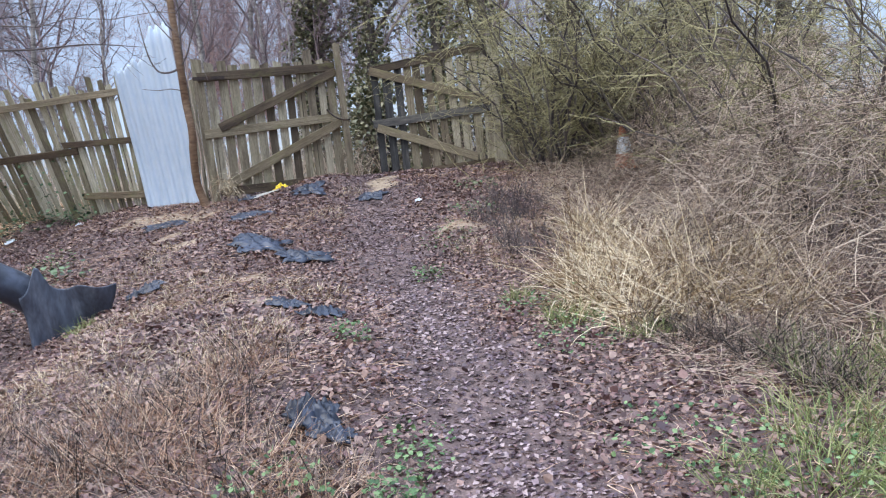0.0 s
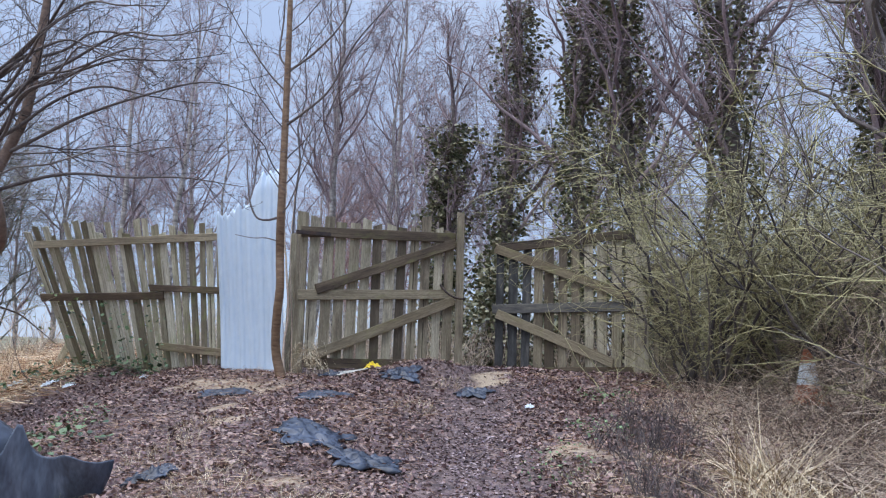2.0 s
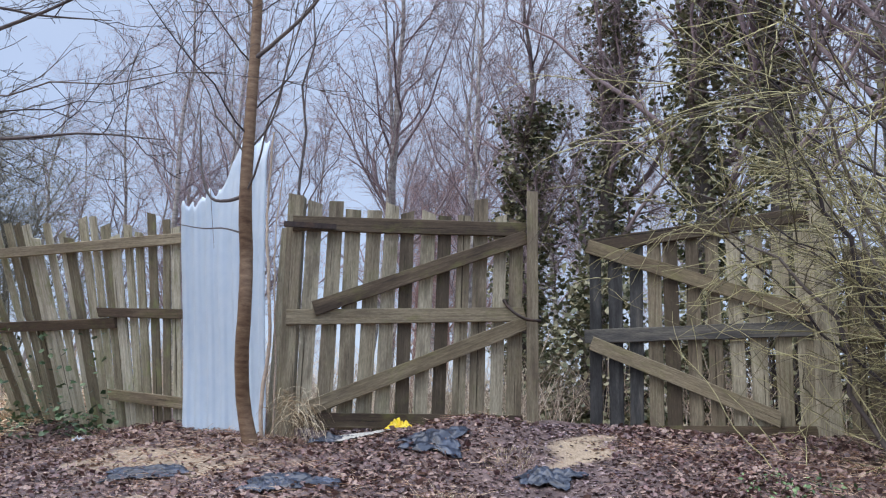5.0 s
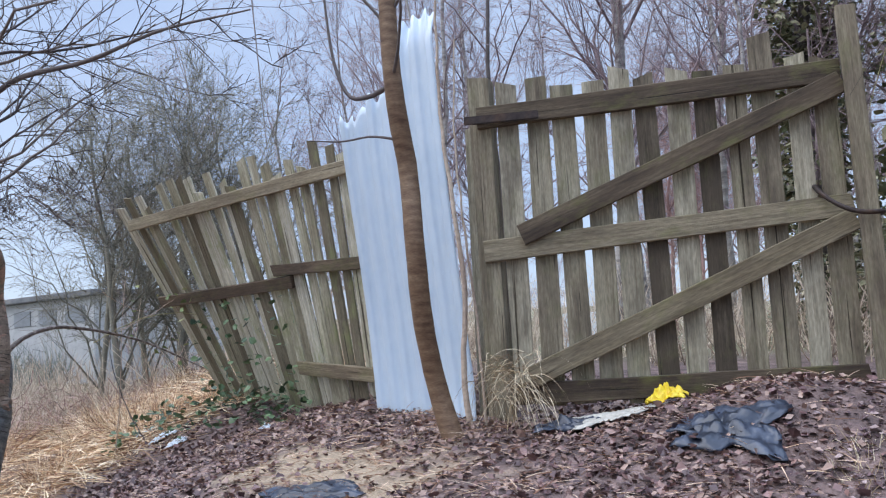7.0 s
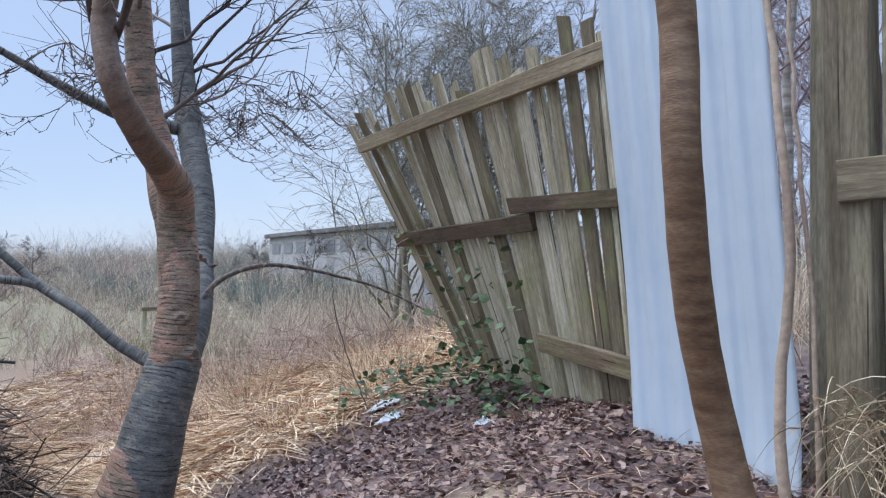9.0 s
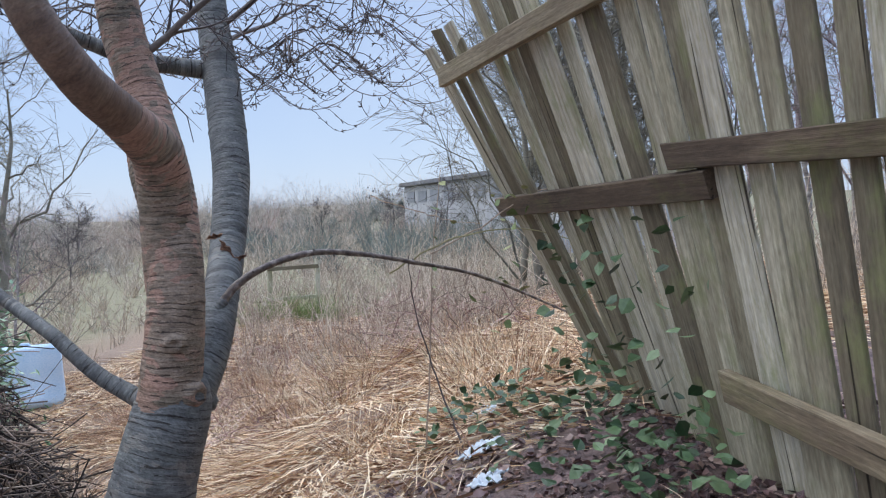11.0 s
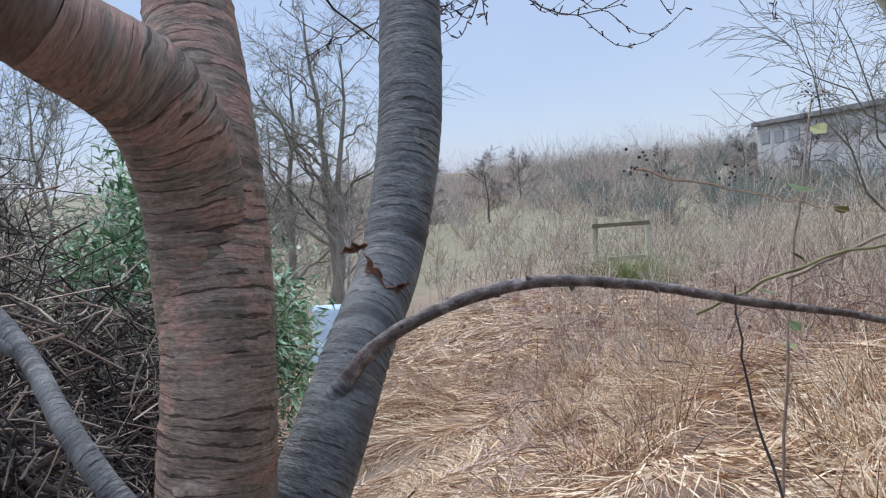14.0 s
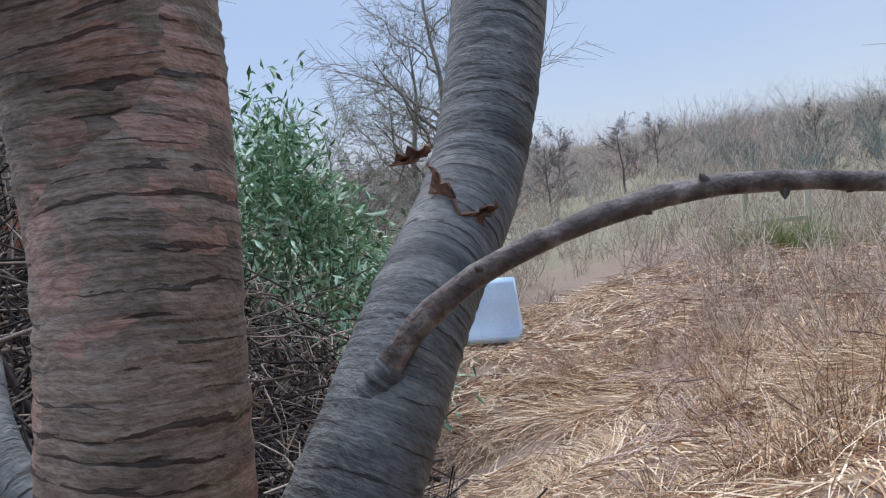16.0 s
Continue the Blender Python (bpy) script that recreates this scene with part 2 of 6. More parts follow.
M_ALDER = surface("alder_twig", [(0.11, 0.105, 0.085), (0.2, 0.19, 0.15), (0.3, 0.28, 0.22)], 2, 0.85, 0.0, island=0.5)
M_RED_TWIG = surface("red_twig", [(0.22, 0.12, 0.11), (0.36, 0.21, 0.19), (0.44, 0.3, 0.27)], 2, 0.85, 0.0, island=0.5)
M_WILLOW = surface("willow_twig", [(0.08, 0.066, 0.042), (0.25, 0.225, 0.11), (0.46, 0.42, 0.22)], 2, 0.8, 0.0, island=0.7)
M_BRAMBLE = surface("bramble_cane", [(0.1, 0.07, 0.055), (0.36, 0.265, 0.2), (0.64, 0.52, 0.4)], 2, 0.8, 0.0, island=0.9)
# near-black low end puts the bramble bank's inner shade into the cane colour
M_BRAMBLE_DARK = surface("dark_bramble_cane", [(0.022, 0.017, 0.015), (0.07, 0.052, 0.044), (0.36, 0.28, 0.22)], 2, 0.8, 0.0, island=0.9)
M_DRYGRASS = surface("dry_grass", [(0.18, 0.115, 0.06), (0.5, 0.38, 0.225), (0.8, 0.68, 0.48)], 2, 0.85, 0.0, island=0.9)
M_RUSTGRASS = surface("rusty_grass", [(0.22, 0.11, 0.065), (0.5, 0.31, 0.2), (0.7, 0.52, 0.37)], 2, 0.85, 0.0, island=0.8)
M_STRAW = surface("straw", [(0.2, 0.1, 0.055), (0.66, 0.42, 0.235), (0.92, 0.75, 0.52)], 0.9, 0.75, 0.0, island=0.8)
M_GREEN = surface("green_leaf", [(0.05, 0.11, 0.04), (0.11, 0.2, 0.075), (0.2, 0.3, 0.13)], 3, 0.6, 0.0, island=0.8)
M_BRAMBLE_LEAF = surface("bramble_leaf", [(0.03, 0.065, 0.025), (0.07, 0.13, 0.05), (0.15, 0.22, 0.1)], 3, 0.45, 0.0, island=0.8)
M_YGREEN = surface("yellow_green_leaf", [(0.13, 0.18, 0.06), (0.22, 0.28, 0.1), (0.36, 0.37, 0.16)], 3, 0.6, 0.0, island=0.8)
M_BAMBOO = surface("evergreen_leaf", [(0.09, 0.19, 0.09), (0.24, 0.4, 0.2), (0.42, 0.55, 0.37)], 3, 0.5, 0.0, island=0.8)
M_IVY = surface("ivy_leaf", [(0.08, 0.09, 0.045), (0.165, 0.165, 0.09), (0.29, 0.265, 0.16)], 3, 0.5, 0.0, island=0.8)
M_LEAF = surface("dead_leaf", [(0.07, 0.036, 0.036), (0.165, 0.09, 0.085), (0.25, 0.145, 0.125), (0.34, 0.23, 0.185)], 2, 0.42, 0.0, island=0.9)
M_LEAF_WET = surface("wet_dead_leaf", [(0.075, 0.045, 0.052), (0.15, 0.098, 0.108), (0.235, 0.16, 0.162), (0.38, 0.285, 0.27)], 2, 0.34, 0.0, island=0.9)
M_BLACK = surface("black_plastic", [(0.012, 0.015, 0.022), (0.028, 0.035, 0.052), (0.06, 0.075, 0.11)], 5, 0.28, 0.5, fine=14)
M_FLAP = surface("grey_black_plastic", [(0.035, 0.042, 0.058), (0.075, 0.092, 0.125), (0.17, 0.2, 0.25)], 2.5, 0.32, 0.4, (3, 3, 0.8), fine=14)
M_YELLOW = surface("yellow_plastic", [(0.8, 0.55, 0.02), (0.85, 0.62, 0.03), (0.88, 0.7, 0.1)], 6, 0.4, 0.1)
M_PALE = surface("pale_board", [(0.25, 0.24, 0.2), (0.37, 0.35, 0.3), (0.45, 0.43, 0.38)], 4, 0.8, 0.2)
M_WHITE = surface("dirty_white_plastic", [(0.55, 0.62, 0.68), (0.7, 0.76, 0.8), (0.78, 0.82, 0.85)], 3, 0.5, 0.05)
M_TANK = surface("pale_blue_plastic", [(0.45, 0.62, 0.76), (0.55, 0.7, 0.82), (0.62, 0.75, 0.85)], 2, 0.4, 0.05)
M_ORANGE = surface("orange_plastic", [(0.42, 0.13, 0.06), (0.52, 0.19, 0.1), (0.56, 0.27, 0.18)], 4, 0.6, 0.05)
M_RUST = surface("dark_iron", [(0.03, 0.022, 0.02), (0.06, 0.045, 0.04), (0.1, 0.06, 0.04)], 8, 0.7, 0.3, metallic=0.4)
M_RENDER = surface("grey_render", [(0.36, 0.36, 0.36), (0.44, 0.44, 0.44), (0.5, 0.5, 0.49)], 1.5, 0.9, 0.2)
M_RENDER_DULL = surface("dusty_window", [(0.2, 0.21, 0.22), (0.27, 0.28, 0.29)], 2, 0.4, 0.0)
M_SLATE = surface("grey_sheet_roof", [(0.12, 0.125, 0.13), (0.18, 0.18, 0.185), (0.24, 0.24, 0.24)], 1.5, 0.8, 0.2)
M_SCRUB = surface("scrub_twig", [(0.26, 0.2, 0.155), (0.5, 0.4, 0.31), (0.7, 0.59, 0.46)], 0.2, 0.9, 0.0, island=0.6)
# green lightened and greyed: the haze of distance is in the colour
M_SCRUB_GREEN = surface("hazed_far_evergreen", [(0.12, 0.15, 0.14), (0.18, 0.21, 0.185), (0.26, 0.28, 0.23)], 0.2, 0.9, 0.0, island=0.6)
M_BARK_LIMB = bark_bands("cherry_bark_smooth", [(0.13, 0.08, 0.056), (0.19, 0.122, 0.085), (0.25, 0.17, 0.12)], (0.24, 0.14, 0.1), -0.2, 0.1, 0.5, 0.18)
M_PINK = surface("pink_bramble", [(0.2, 0.105, 0.095), (0.44, 0.27, 0.235), (0.66, 0.5, 0.43)], 2, 0.8, 0.0, island=0.8)
# distance haze is mixed into this pale grey twig colour
M_HAZE = surface("hazed_far_twig", [(0.28, 0.24, 0.21), (0.44, 0.385, 0.33), (0.58, 0.52, 0.44)], 0.15, 0.9, 0.0, island=0.6)
M_PEEL = surface("peeled_bark", [(0.06, 0.03, 0.022), (0.2, 0.1, 0.06), (0.44, 0.27, 0.17)], 26, 0.7, 0.3)


# ---- mesh helpers ----
def raw_mesh(name, verts, faces, material, uv=None, smooth=True):
    """One mesh from arrays; faces is an (n, 3) or (n, 4) array."""
    me = bpy.data.meshes.new(name)
    verts, faces = np.asarray(verts, dtype=np.float32), np.asarray(faces, dtype=np.int32)
    k = faces.shape[1]
    me.vertices.add(len(verts))
    me.vertices.foreach_set("co", verts.ravel())
    me.loops.add(faces.size)
    me.loops.foreach_set("vertex_index", faces.ravel())
    me.polygons.add(len(faces))
    me.polygons.foreach_set("loop_start", np.arange(0, faces.size, k, dtype=np.int32))
    me.polygons.foreach_set("loop_total", np.full(len(faces), k, dtype=np.int32))
    me.polygons.foreach_set("use_smooth", np.full(len(faces), smooth, dtype=bool))
    if uv is not None:
        layer = me.uv_layers.new(name="UVMap")
        layer.data.foreach_set("uv", np.asarray(uv, dtype=np.float32).ravel())
    me.update(calc_edges=True)
    me.materials.append(material)
    return me


def hang(ob, parent):
    ob.parent = parent
    if parent is not None:
        ob.matrix_parent_inverse = Matrix.Translation(-Vector(parent.location))
    return ob


def part(name, data, parent=None, label=""):
    ob = hang(new(name, data), parent)
    return tagged(ob, label) if label else ob


def empty(name, at, label, category, group="", kind=""):
    ob = new(name)
    ob.location = at
    return tagged(ob, label, category, group, kind)


def thing(name, data, label, category, group="", kind=""):
    return tagged(new(name, data), label, category, group, kind)


def bm_mesh(name, bm, material, smooth=False):
    me = bpy.data.meshes.new(name)
    bm.normal_update()
    bm.to_mesh(me)
    bm.free()
    me.materials.append(material)
    if smooth:
        me.polygons.foreach_set("use_smooth", np.full(len(me.polygons), True))
    return me


def unit(v):
    return v / np.maximum(np.linalg.norm(v, axis=-1, keepdims=True), 1e-9)


def strand_arrays(P, R, sides=3):
    """Tubes along n polylines P (n, k, 3) with radii R (n, k): verts, quads, uv."""
    P, R = np.asarray(P, float), np.asarray(R, float)
    n, k, _ = P.shape
    T = unit(np.gradient(P, axis=1))
    ref = np.where(np.abs(T[:, :1, 2:3]) > 0.8, np.array([[[1.0, 0.13, 0.0]]]), np.array([[[0.0, 0.11, 1.0]]]))
    A = unit(np.cross(T, np.broadcast_to(ref, T.shape)))
    B = np.cross(T, A)
    ang = np.arange(sides) * 2 * np.pi / sides
    ring = A[:, :, None, :] * np.cos(ang)[None, None, :, None] + B[:, :, None, :] * np.sin(ang)[None, None, :, None]
    V = (P[:, :, None, :] + ring * R[:, :, None, None]).reshape(-1, 3)
    idx = np.arange(n * k * sides).reshape(n, k, sides)
    a = idx[:, :-1, :]
    b = np.roll(idx, -1, axis=2)[:, :-1, :]
    c = np.roll(idx, -1, axis=2)[:, 1:, :]
    d = idx[:, 1:, :]
    Q = np.stack([a, b, c, d], axis=-1).reshape(-1, 4)
    lengths = np.concatenate([np.zeros((n, 1)), np.cumsum(np.linalg.norm(np.diff(P, axis=1), axis=2), axis=1)], axis=1)
    u0 = np.broadcast_to(np.arange(sides)[None, None, :] / sides, (n, k - 1, sides))
    u1 = u0 + 1.0 / sides
    v0 = np.broadcast_to(lengths[:, :-1, None], (n, k - 1, sides))
    v1 = np.broadcast_to(lengths[:, 1:, None], (n, k - 1, sides))
    UV = np.stack([np.stack([u0, v0], -1), np.stack([u1, v0], -1), np.stack([u1, v1], -1), np.stack([u0, v1], -1)], axis=3).reshape(-1, 2)
    return V, Q, UV


def strands(name, groups, material):
    """One mesh of several groups (P, R, sides)."""
    vs, qs, us, base = [], [], [], 0
    for P, R, sides in groups:
        v, q, u = strand_arrays(P, R, sides)
        vs.append(v), qs.append(q + base), us.append(u)
        base += len(v)
    return raw_mesh(name, np.concatenate(vs), np.concatenate(qs), material, np.concatenate(us))


def smooth_line(points, k):
    """A Catmull-Rom line of k points through the given (x, y, z, radius) rows."""
    p = np.asarray(points, float)
    p = np.vstack([2 * p[0] - p[1], p, 2 * p[-1] - p[-2]])
    out = []
    for t in np.linspace(0, len(p) - 3 - 1e-6, k):
        i = int(t)
        f = t - i
        a, b, c, d = p[i:i + 4]
        out.append(0.5 * (2 * b + (c - a) * f + (2 * a - 5 * b + 4 * c - d) * f * f + (3 * b - a - 3 * c + d) * f ** 3))
    return np.array(out)


def stem(name, points, material, k=24, sides=14, rough=0.0, seed=1, ridges=0.0, knots=()):
    """One round limb through (x, y, z, radius) rows, with an uneven outline, ridged bark and swollen knots (x, y, z, size)."""
    line = smooth_line(points, k)
    v, q, u = strand_arrays(line[None, :, :3], line[None, :, 3], sides)
    if rough:
        rng = np.random.default_rng(seed)
        centre = np.repeat(line[:, :3], sides, axis=0)
        g = rng.normal(0, 1, (k, sides))
        g = (g + np.roll(g, 1, 1) + np.roll(g, -1, 1)) / 2
        v = centre + (v - centre) * (1 + rough * g.reshape(-1, 1))
    if ridges:
        rng = np.random.default_rng(seed + 70)
        centre = np.repeat(line[:, :3], sides, axis=0)
        ring = rng.normal(0, 1, (k, 1)) * (0.6 + 0.4 * np.sin(np.arange(sides)[None, :] * 2 * np.pi / sides * 2 + rng.uniform(0, 6, (k, 1)))) + rng.normal(0, 0.45, (k, sides))
        v = v + unit(v - centre) * (ridges * ring).reshape(-1, 1)
    for kx, ky, kz, size in knots:
        gap = v - np.array([kx, ky, kz])
        far = np.linalg.norm(gap * np.array([1, 1, 1.25]), axis=1) / size
        centre = np.repeat(line[:, :3], sides, axis=0)
        v = v + unit(v - centre) * (size * (0.42 * np.exp(-((far - 0.62) / 0.3) ** 2) - 0.35 * np.exp(-(far / 0.3) ** 2)))[:, None]
    me = raw_mesh(name, v, q, material, u)
    return me


def flat_leaves(name, pos, size, rng, material, tilt=0.35, aspect=0.6, point=None, oval=False):
    """Folded leaves lying about flat (or turned to the directions in point): pointed ovals, or plain flakes."""
    n = len(pos)
    yaw = rng.uniform(0, 2 * np.pi, n)
    d = unit(np.stack([np.cos(yaw), np.sin(yaw), rng.normal(0, tilt, n)], 1) if point is None else point)
    up = unit(np.stack([rng.normal(0, tilt, n), rng.normal(0, tilt, n), np.ones(n)], 1))
    side = unit(np.cross(d, up))
    nor = np.cross(side, d)
    s = (size * rng.uniform(0.6, 1.3, n))[:, None]
    w = s * aspect * rng.uniform(0.35, 0.6, n)[:, None]
    lift = s * rng.uniform(-0.12, 0.22, n)[:, None]
    tip = pos + d * s + nor * lift * 0.5
    i = np.arange(n)[:, None]
    if oval:
        rows = [pos]
        for f, g in ((0.3, 1.0), (0.68, 0.72)):
            rows += [pos + d * s * f - side * w * g + nor * lift, pos + d * s * f + nor * lift * 0.3, pos + d * s * f + side * w * g + nor * lift]
        V = np.stack(rows + [tip], 1).reshape(-1, 3)
        F = np.concatenate([i * 8 + np.array([p]) for p in ((0, 1, 2), (0, 2, 3), (1, 4, 5), (1, 5, 2), (2, 5, 6), (2, 6, 3), (4, 7, 5), (5, 7, 6))], 0)
    else:
        mid = pos + d * s * 0.45
        V = np.stack([pos, mid - side * w + nor * lift, tip, mid + side * w + nor * lift], 1).reshape(-1, 3)
        F = np.concatenate([i * 4 + np.array([p]) for p in ((0, 1, 2), (0, 2, 3))], 0)
    return raw_mesh(name, V, F, material, smooth=False)


def blades(name, pos, direction, length, width, rng, material, segs=3, droop=0.5):
    """Grass blades and straws: tapering strips that start along direction and droop."""
    n = len(pos)
    d = unit(direction)
    side = unit(np.cross(d, rng.normal(0, 1, (n, 3))))
    ts = np.linspace(0, 1, segs + 1)
    rows = []
    L = np.asarray(length)[:, None] if np.ndim(length) else np.full((n, 1), length)
    W = np.asarray(width)[:, None] if np.ndim(width) else np.full((n, 1), width)
    sag = np.asarray(droop)[:, None] if np.ndim(droop) else np.full((n, 1), droop)
    for t in ts:
        c = pos + d * L * t + np.array([[0, 0, -1.0]]) * (L * sag * t * t)
        w = W * (1 - 0.8 * t) * 0.5
        rows.append(np.stack([c - side * w, c + side * w], 1))
    V = np.stack(rows, 1).reshape(-1, 3)
    k = (segs + 1) * 2
    base = np.arange(n)[:, None] * k
    F = np.concatenate([base + np.array([[2 * j, 2 * j + 1, 2 * j + 3, 2 * j + 2]]) for j in range(segs)], 0)
    return raw_mesh(name, V, F, material, smooth=False)


def plank(name, p0, p1, facing, width, thick, material, parent, rng, label="", bow=0.0):
    """A worn board from p0 to p1 whose broad side faces the given way."""
    p0, p1 = Vector(p0), Vector(p1)
    d = (p1 - p0)
    length = d.length
    d.normalize()
    f = Vector(facing)
    f = (f - d * f.dot(d)).normalized()
    s = d.cross(f)
    c = min(0.004, thick * 0.25)
    w, h = width / 2, thick / 2
    prof = [(-w + c, -h), (w - c, -h), (w, -h + c), (w, h - c), (w - c, h), (-w + c, h), (-w, h - c), (-w, -h + c)]
    bm = bmesh.new()
    rings = []
    n = 6
    slant = rng.uniform(-0.02, 0.02)
    for i in range(n):
        t = i / (n - 1)
        wob = 1 + rng.uniform(-0.05, 0.04)
        offs = rng.uniform(-0.002, 0.002) + bow * math.sin(t * math.pi)
        end = slant if i == n - 1 else 0
        # meshes are laid along local z so that the grain runs with the board
        rings.append([bm.verts.new((a * wob, b + offs, t * length + end * a / w)) for a, b in prof])
    for r0, r1 in zip(rings, rings[1:]):
        for j in range(8):
            bm.faces.new((r0[j], r0[(j + 1) % 8], r1[(j + 1) % 8], r1[j]))
    bm.faces.new(list(reversed(rings[0])))
    bm.faces.new(rings[-1])
    ob = new(name, bm_mesh(name, bm, material))
    world_m = Matrix(((s.x, f.x, d.x, p0.x), (s.y, f.y, d.y, p0.y), (s.z, f.z, d.z, p0.z), (0, 0, 0, 1)))
    ob.matrix_basis = world_m
    hang(ob, parent)
    return tagged(ob, label) if label else ob


# ---- the lie of the land ----
def sstep(a, b, x):
    t = np.clip((x - a) / (b - a), 0, 1)
    return t * t * (3 - 2 * t)


def hump(x, y, cx, cy, h, rx, ry):
    return h * np.exp(-((x - cx) / rx) ** 2 - ((y - cy) / ry) ** 2)


def ripple(x, y):
    return 0.02 * np.sin(2.1 * x + 1.3 * y) + 0.016 * np.sin(-3.7 * x + 2.9 * y + 1) + 0.012 * np.sin(6.1 * x + 5.3 * y + 2) + 0.008 * np.sin(11 * x - 9 * y)


def land(x, y):
    x, y = np.asarray(x, float), np.asarray(y, float)
    z = 0.06 + 0.42 * sstep(0.5, 9.0, y) + 0.98 * sstep(6.5, 12.3, y)
    z = z + hump(x, y, -1.75, 11.25, 0.17, 0.65, 0.5) + hump(x, y, -2.5, 8.3, 0.27, 0.8, 1.1) + hump(x, y, -3.1, 11.6, -0.16, 0.7, 0.5)
    z = z + hump(x, y, -1.0, 4.4, 0.26, 0.75, 1.4) + hump(x, y, 1.8, 5.8, 0.12, 0.7, 1.2) + hump(x, y, -1.1, 9.3, -0.13, 0.45, 0.9)
    z = z + hump(x, y, -4.3, 6.0, -0.4, 1.0, 1.6) + hump(x, y, -2.0, 6.2, 0.2, 0.9, 1.2) + hump(x, y, 0.1, 8.5, 0.1, 0.35, 0.5)
    run = np.maximum(0, -(x + 4.4))
    side = np.clip(y - 11.0, -1.6, 4)
    drop = 0.185 * np.clip(run - 1.3 * side * sstep(-4.5, -7.0, x), 0, 12.3) + hump(x, y, -5.6, 10.3, 0.05, 0.8, 0.8)
    z = z - drop * (1 - 0.15 * sstep(-14, -20, x))
    z = z + 1.2 * sstep(30, 110, -x) + 3.0 * sstep(70, 260, np.hypot(x, y)) + 1.7 * sstep(22, 90, -x) * sstep(14, 60, y)
    z = z + sstep(-7.5, -9.5, x) * sstep(60, 30, -x) * (0.10 * np.sin(1.7 * x + 0.9 * y) * np.sin(1.9 * y - 0.5 * x + 1) + 0.05 * np.sin(3.9 * x - 2.3 * y) + 0.03 * np.sin(6.3 * y + 4.1 * x))
    near = np.exp(-(np.hypot(x + 3, y - 8) / 14) ** 2)
    return z + ripple(x, y) * near * (0.6 + 0.4 * np.sin(0.9 * x) ** 2)


def on_land(x, y, up=0.0):
    return np.stack([x, y, land(x, y) + up], 1)


def zone_straw(x, y):
    return sstep(-6.0, -7.6, x + 0.25 * np.sin(2 * y) + 0.15 * np.sin(5 * y + x))


def zone_sand(x, y):
    s = hump(x, y, -3.8, 10.3, 1, 0.85, 0.36) + hump(x, y, -0.85, 11.1, 1, 0.28, 0.5) + hump(x, y, -2.95, 8.7, 0.9, 0.35, 0.25) + hump(x, y, 0.1, 8.6, 0.9, 0.35, 0.25)
    s = s + hump(x, y, -2.0, 7.4, 0.8, 0.3, 0.2) + hump(x, y, -3.4, 9.4, 0.8, 0.45, 0.2) + hump(x, y, -1.5, 6.4, 0.7, 0.3, 0.2)
    return sstep(0.3, 0.75, s + 0.22 * np.sin(9 * x + 4 * y) * np.sin(7 * y - 3 * x) + 0.14 * np.sin(17 * x - 13 * y))


def path_x(y):
    return np.interp(y, [-3, 0, 3, 5, 7, 9, 10.6, 12], [0.1, 0.15, 0.15, -0.02, -0.4, -0.85, -0.95, -1.2])


axis_x = np.unique(np.concatenate([np.linspace(-900, -60, 22), np.linspace(-60, -14, 47), np.linspace(-14, 5, 235), np.linspace(5, 40, 30), np.linspace(40, 900, 22)]))
axis_y = np.unique(np.concatenate([np.linspace(-900, -40, 20), np.linspace(-40, -2, 30), np.linspace(-2, 14.5, 215), np.linspace(14.5, 60, 40), np.linspace(60, 900, 24)]))
GX, GY = np.meshgrid(axis_x, axis_y)
gv = np.stack([GX.ravel(), GY.ravel(), land(GX, GY).ravel()], 1)
gi = np.arange(GX.size).reshape(GX.shape)
gq = np.stack([gi[:-1, :-1], gi[:-1, 1:], gi[1:, 1:], gi[1:, :-1]], -1).reshape(-1, 4)


def ground_material():
    m = surface("soil_and_litter", [(0.055, 0.036, 0.034), (0.13, 0.088, 0.08), (0.24, 0.165, 0.145)], 9.0, 0.8, 1.0, fine=70, grain=0.9)
    n, l = m.node_tree.nodes, m.node_tree.links
    bsdf = n["Principled BSDF"]
    col = bsdf.inputs["Base Color"].links[0].from_socket
    at = n.new("ShaderNodeAttribute")
    at.attribute_name = "zone"
    sep = n.new("ShaderNodeSeparateColor")
    l.new(at.outputs["Color"], sep.inputs[0])
    gr = n.new("ShaderNodeTexNoise")
    gr.inputs["Scale"].default_value, gr.inputs["Detail"].default_value = 60, 4
    tc = n.new("ShaderNodeTexCoord")
    l.new(tc.outputs["Object"], gr.inputs["Vector"])
    for sock, ca, cb in (("Red", (0.13, 0.085, 0.06), (0.38, 0.265, 0.18)), ("Green", (0.27, 0.2, 0.135), (0.46, 0.36, 0.25)), ("Blue", (0.1, 0.11, 0.05), (0.22, 0.2, 0.11))):
        rp = n.new("ShaderNodeValToRGB")
        rp.color_ramp.elements[0].position, rp.color_ramp.elements[1].position = 0.3, 0.7
        rp.color_ramp.elements[0].color, rp.color_ramp.elements[1].color = (*ca, 1), (*cb, 1)
        l.new(gr.outputs["Fac"], rp.inputs["Fac"])
        mx = n.new("ShaderNodeMix")
        mx.data_type = "RGBA"
        l.new(sep.outputs[sock], mx.inputs["Factor"])
        l.new(col, mx.inputs["A"])
        l.new(rp.outputs["Color"], mx.inputs["B"])
        col = mx.outputs["Result"]
    l.new(col, bsdf.inputs["Base Color"])
    return m


